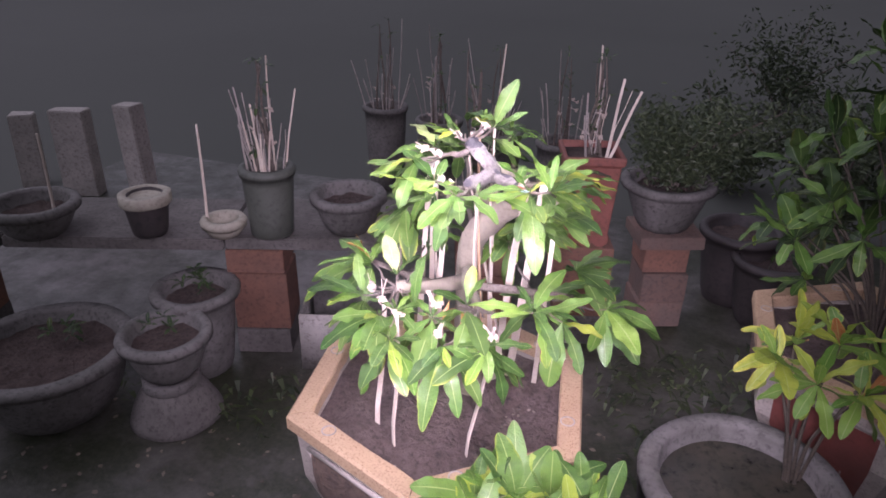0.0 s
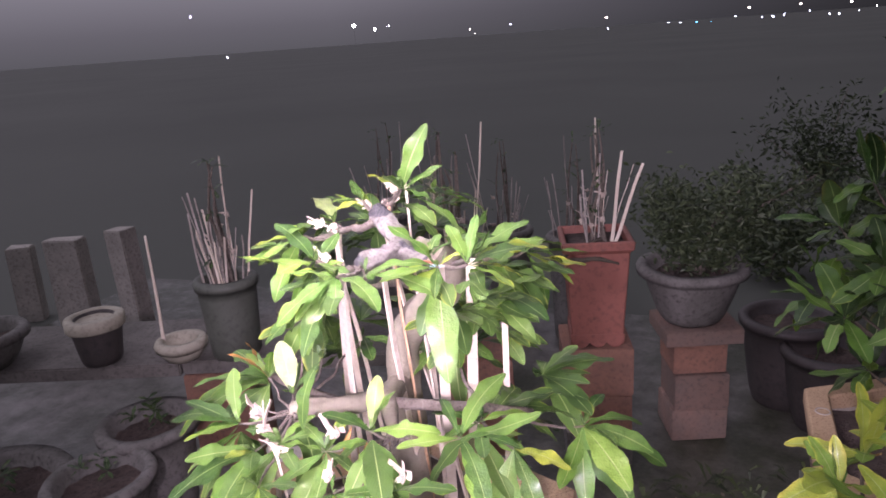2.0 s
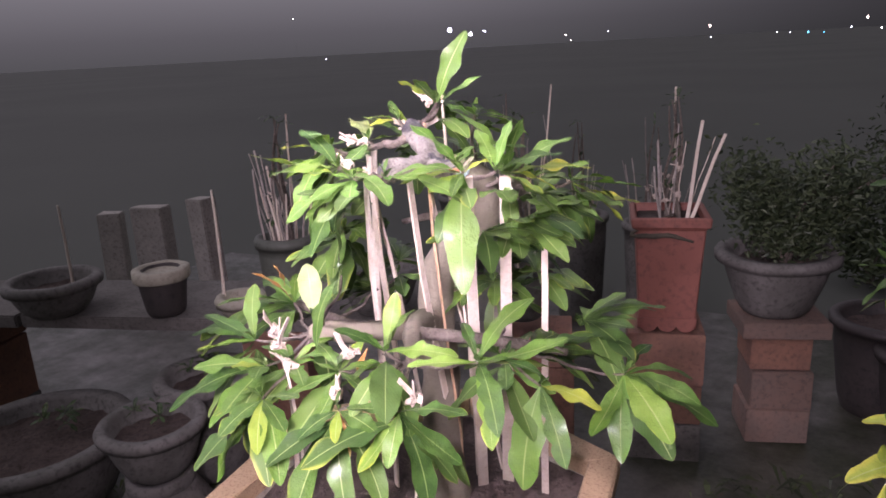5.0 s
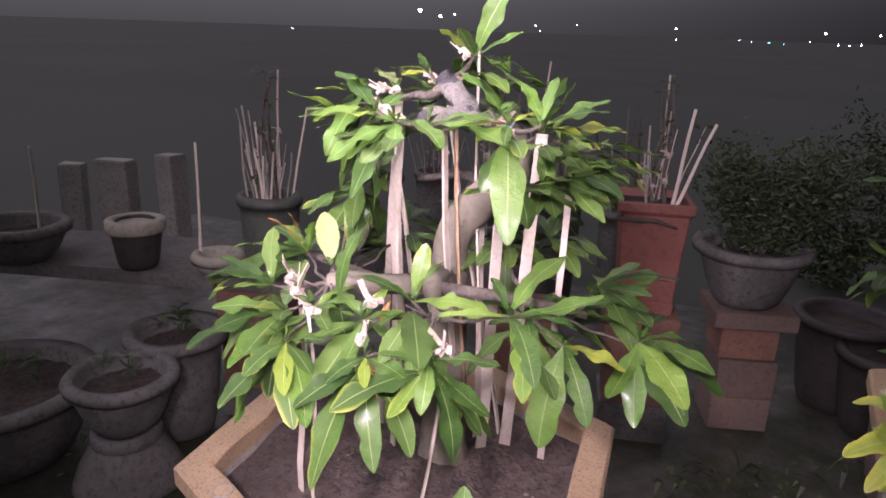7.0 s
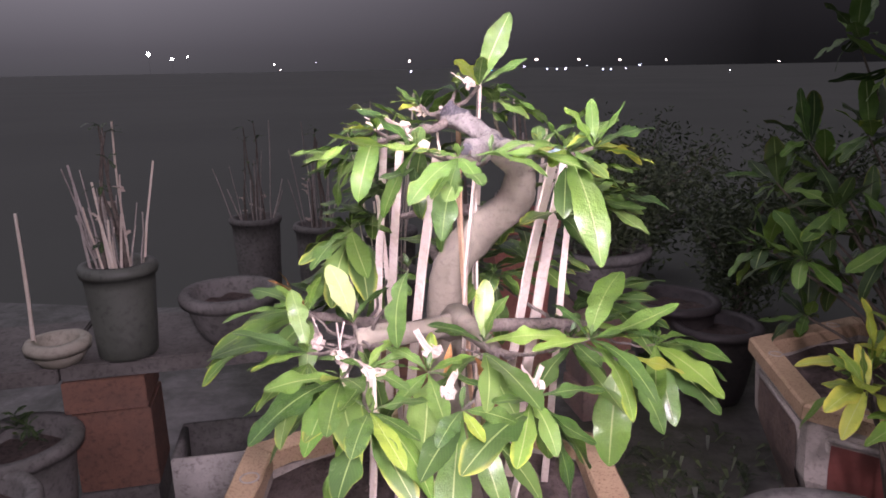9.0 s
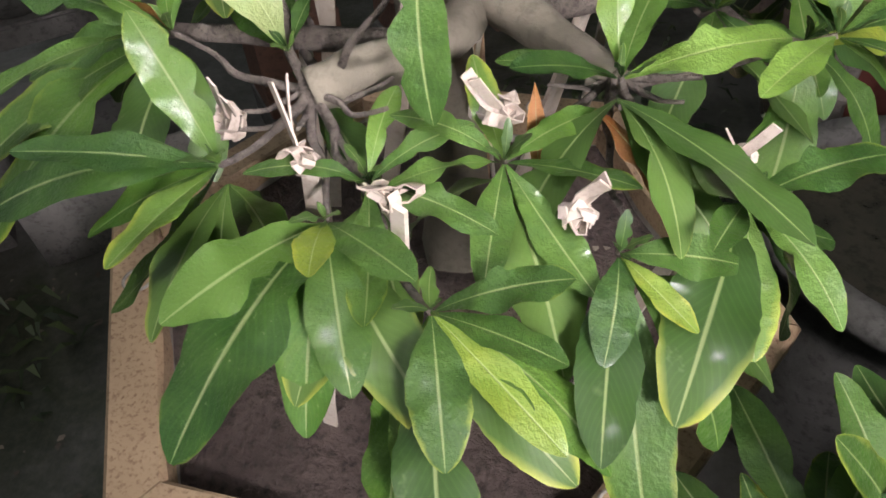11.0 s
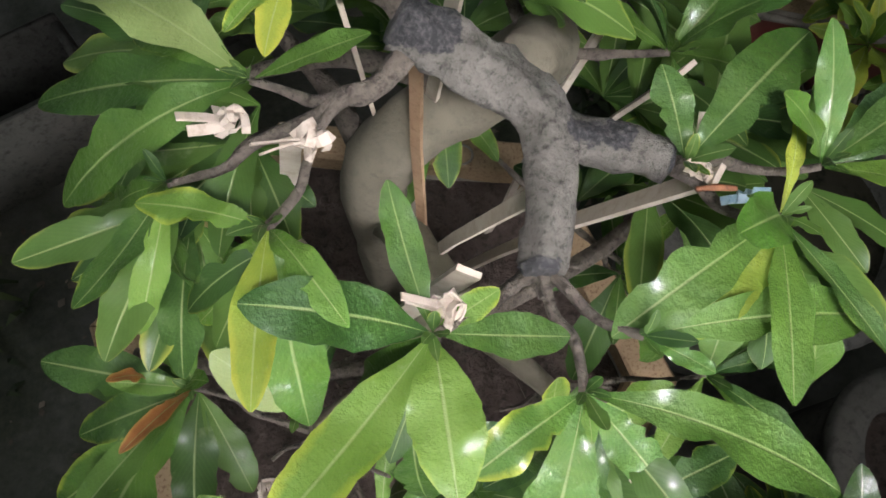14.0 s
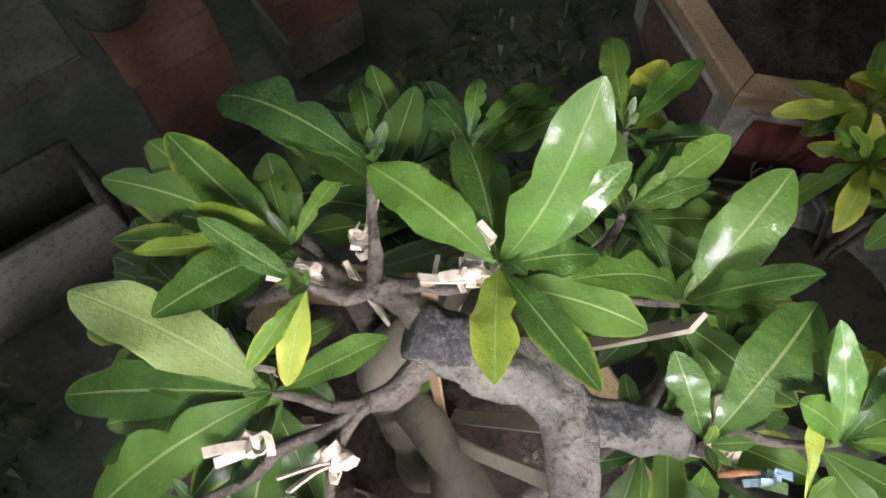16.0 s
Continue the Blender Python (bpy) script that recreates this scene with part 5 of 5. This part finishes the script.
# more trained plants behind the tree, each in its tall pot
bowl("grey pot behind the tree at the end of the bench", (-0.24, 1.02, 0.485), 0.10, 0.17, 0.07, M_GREYPOT, 0.008)
staked_plant("young trained plant with tall bamboo strips behind the tree", (-0.24, 1.02, 0.62), 9, 0.60, 0.075, 14)
for k, (x, y) in enumerate(((-0.46, 2.25), (-0.82, 2.35), (-0.12, 2.2), (-1.2, 2.5))):
    bowl("tall grey pot in the dark at the back of the garden", (x, y, 0), 0.13, 0.50, 0.10, M_GREYPOT, 0.01, "tall_pot", flare=1.0)
    staked_plant("trained plant with pale strips at the back of the garden", (x, y, 0.46), 13, 0.55 + 0.04 * (k % 2), 0.11, 40 + k, mat=M_BAMBOO_GREY)
for k, (x, y, h, w) in enumerate(((-2.35, 1.75, 0.57, 0.12), (-2.78, 1.75, 0.50, 0.20), (-3.15, 1.75, 0.44, 0.13))):
    po = part("concrete_post", box((w, 0.10, h), (0, 0, h / 2), 0.006, 0.006, k), M_WHITEWASH, None, smooth=False)
    po.location, po.rotation_euler = (x, y, 0), (0, 0.03 * (k - 1), 0.3 * k)
    tagged(po, "short pale whitewashed post standing in the dark garden", "post")


M_WEED = foliage("weed_blades", (0.016, 0.028, 0.011), (0.060, 0.085, 0.028))
M_LITTER = foliage("dry_litter", (0.07, 0.055, 0.04), (0.24, 0.20, 0.15))


def blades(name, label, category, patches, low, high, broad, tilt, mat, seed, z=0.004):
    """Small bent blades over the yard, in patches (x, y, radius, count)."""
    r = random.Random(seed)
    verts, faces = [], []
    for cx, cy, rad, n in patches:
        for _ in range(n):
            a, q = r.uniform(0, 6.283), rad * math.sqrt(r.random())
            c = Vector((cx + q * math.cos(a), cy + q * math.sin(a), z + (0.02 * (1 - q / rad) if z > 0.1 else 0)))
            h, b_ = r.uniform(low, high), r.uniform(0, 6.283)
            out = Vector((math.cos(b_), math.sin(b_), 0))
            up = Vector((0, 0, 1)) * tilt * r.uniform(0.3, 1.2)
            s = Vector((-math.sin(b_), math.cos(b_), 0)) * h * broad * r.uniform(0.6, 1.3)
            m0 = c + (out * 0.45 + up) * h
            tip = c + (out + up * r.uniform(0.7, 1.1)) * h
            n0 = len(verts)
            verts += [c - s * 0.3, c + s * 0.3, m0 + s, tip, m0 - s]
            faces += [(n0, n0 + 1, n0 + 2, n0 + 4), (n0 + 4, n0 + 2, n0 + 3)]
    me = bpy.data.meshes.new(name)
    me.from_pydata([tuple(v) for v in verts], [], faces)
    me.materials.append(mat)
    tagged(new(name, me), label, category, kind="stuff")


def weeds():
    blades("weeds", "low dark green weeds growing on the damp yard", "weeds",
           ((0.62, 0.62, 0.22, 160), (0.50, 0.95, 0.25, 160), (0.72, 1.10, 0.25, 140), (-0.78, 0.42, 0.16, 60), (-1.25, 0.45, 0.20, 90), (0.55, 0.40, 0.12, 50)), 0.02, 0.075, 0.13, 0.55, M_WEED, 77)
    blades("litter", "dry leaf litter and pale crumbs on the damp yard", "litter",
           ((0.60, 0.75, 0.40, 110), (0.45, 0.35, 0.20, 40), (-0.75, 0.30, 0.35, 70), (-0.55, -0.20, 0.30, 14), (-1.2, 0.0, 0.4, 60)), 0.006, 0.024, 0.35, 0.12, M_LITTER, 78)
    blades("soil_crumbs", "loose crumbs and dry bits lying on the planter soil", "crumbs", ((0.0, 0.0, 0.235, 330),), 0.004, 0.014, 0.35, 0.25, M_LITTER, 79, 0.560)
    blades("dry_straws", "thin dry straws lying on the planter soil", "straw", ((0.0, 0.0, 0.23, 48),), 0.018, 0.050, 0.018, 0.10, M_LITTER, 80, 0.564)


weeds()
for x, y, z, n in ((-1.10, 0.56, 0.30, 5), (-1.43, 0.28, 0.20, 4), (-1.05, 0.32, 0.29, 3)):
    leafy_plant("few small weeds growing in a bowl pot", (x, y, z), [(0.04 * math.cos(2.1 * i), 0.04 * math.sin(2.1 * i), 0.05 + 0.01 * i, 120 * i, 55, 6) for i in range(n)], 60 + n, "dark", False, 0.045, "weed_tuft")

# ---- far lamps across the fields ----
def glow(name, colour, strength):
    m = bpy.data.materials.new(name)
    m.use_nodes = True
    e = m.node_tree.nodes.new("ShaderNodeEmission")
    e.inputs[0].default_value, e.inputs[1].default_value = (*colour, 1), strength
    m.node_tree.links.new(e.outputs[0], m.node_tree.nodes["Material Output"].inputs[0])
    return m


G_WHITE, G_WARM, G_BLUE = glow("white_lamp", (0.80, 0.88, 1.0), 14), glow("warm_lamp", (1.0, 0.80, 0.58), 12), glow("teal_lamp", (0.05, 0.55, 0.75), 5)
FAR = [(-28.2, 1.05, 1.35, 0), (-26.6, 0.68, 1.0, 0), (-25.5, 0.85, 0.6, 0), (-38, -0.6, 0.3, 0), (-19.2, 0.2, 0.45, 1), (-18.8, -0.2, 0.3, 1), (-16, 0.3, 0.25, 0), (-8.7, 0.3, 0.6, 1), (-8.6, -0.5, 0.35, 0), (-4.2, -0.4, 0.25, 0), (-3.4, -0.45, 0.25, 0),
       (0.4, -0.3, 0.3, 0), (1.3, 0.25, 0.65, 1), (2.2, -0.5, 0.4, 0), (2.9, -0.5, 0.4, 0), (4.6, 0.2, 0.65, 1), (6.5, -0.6, 0.4, 0), (7.7, 0.1, 0.65, 1), (8.2, -0.5, 0.25, 0), (11.1, 0.05, 0.6, 1), (15.8, -0.8, 0.25, 0), (18.9, -0.2, 0.4, 1), (-2.2, -0.5, 0.5, 2), (-1.2, -0.55, 0.3, 2), (-40.2, 2.45, 0.3, 0), (3.6, -0.45, 0.35, 0), (5.2, -0.3, 0.3, 0), (7.1, -0.62, 0.4, 0), (9.2, -0.3, 0.3, 0)]
M_POLE = surface("dark_pole", (0.05, 0.05, 0.05), (0.03, 0.03, 0.03), rough=0.7)
for az, el, r, kind in FAR:
    el += 0.32
    far = 380.0 if el > -0.1 else 1.0 / math.tan(radians(-el))
    h = max(1.3 + far * math.tan(radians(el)), 0.3)
    lamp = thing("street_lamp", "bright distant street lamp across the dark fields", "lamp", (far * math.sin(radians(az)), far * math.cos(radians(az)), 0), group="distant lamps on the horizon")
    r *= 0.66 * far / 380
    part("pole", sweep([(0, 0, -0.1), (0, 0, h * 0.5), (0, 0, h)], [r * 0.035, r * 0.03, r * 0.03], 5), M_POLE, lamp)
    bm = bmesh.new()
    bmesh.ops.create_uvsphere(bm, u_segments=10, v_segments=8, radius=r)
    bmesh.ops.translate(bm, verts=bm.verts[:], vec=(0, 0, h))
    part("lamp_head", bm, (G_WHITE, G_WARM, G_BLUE)[kind], lamp)
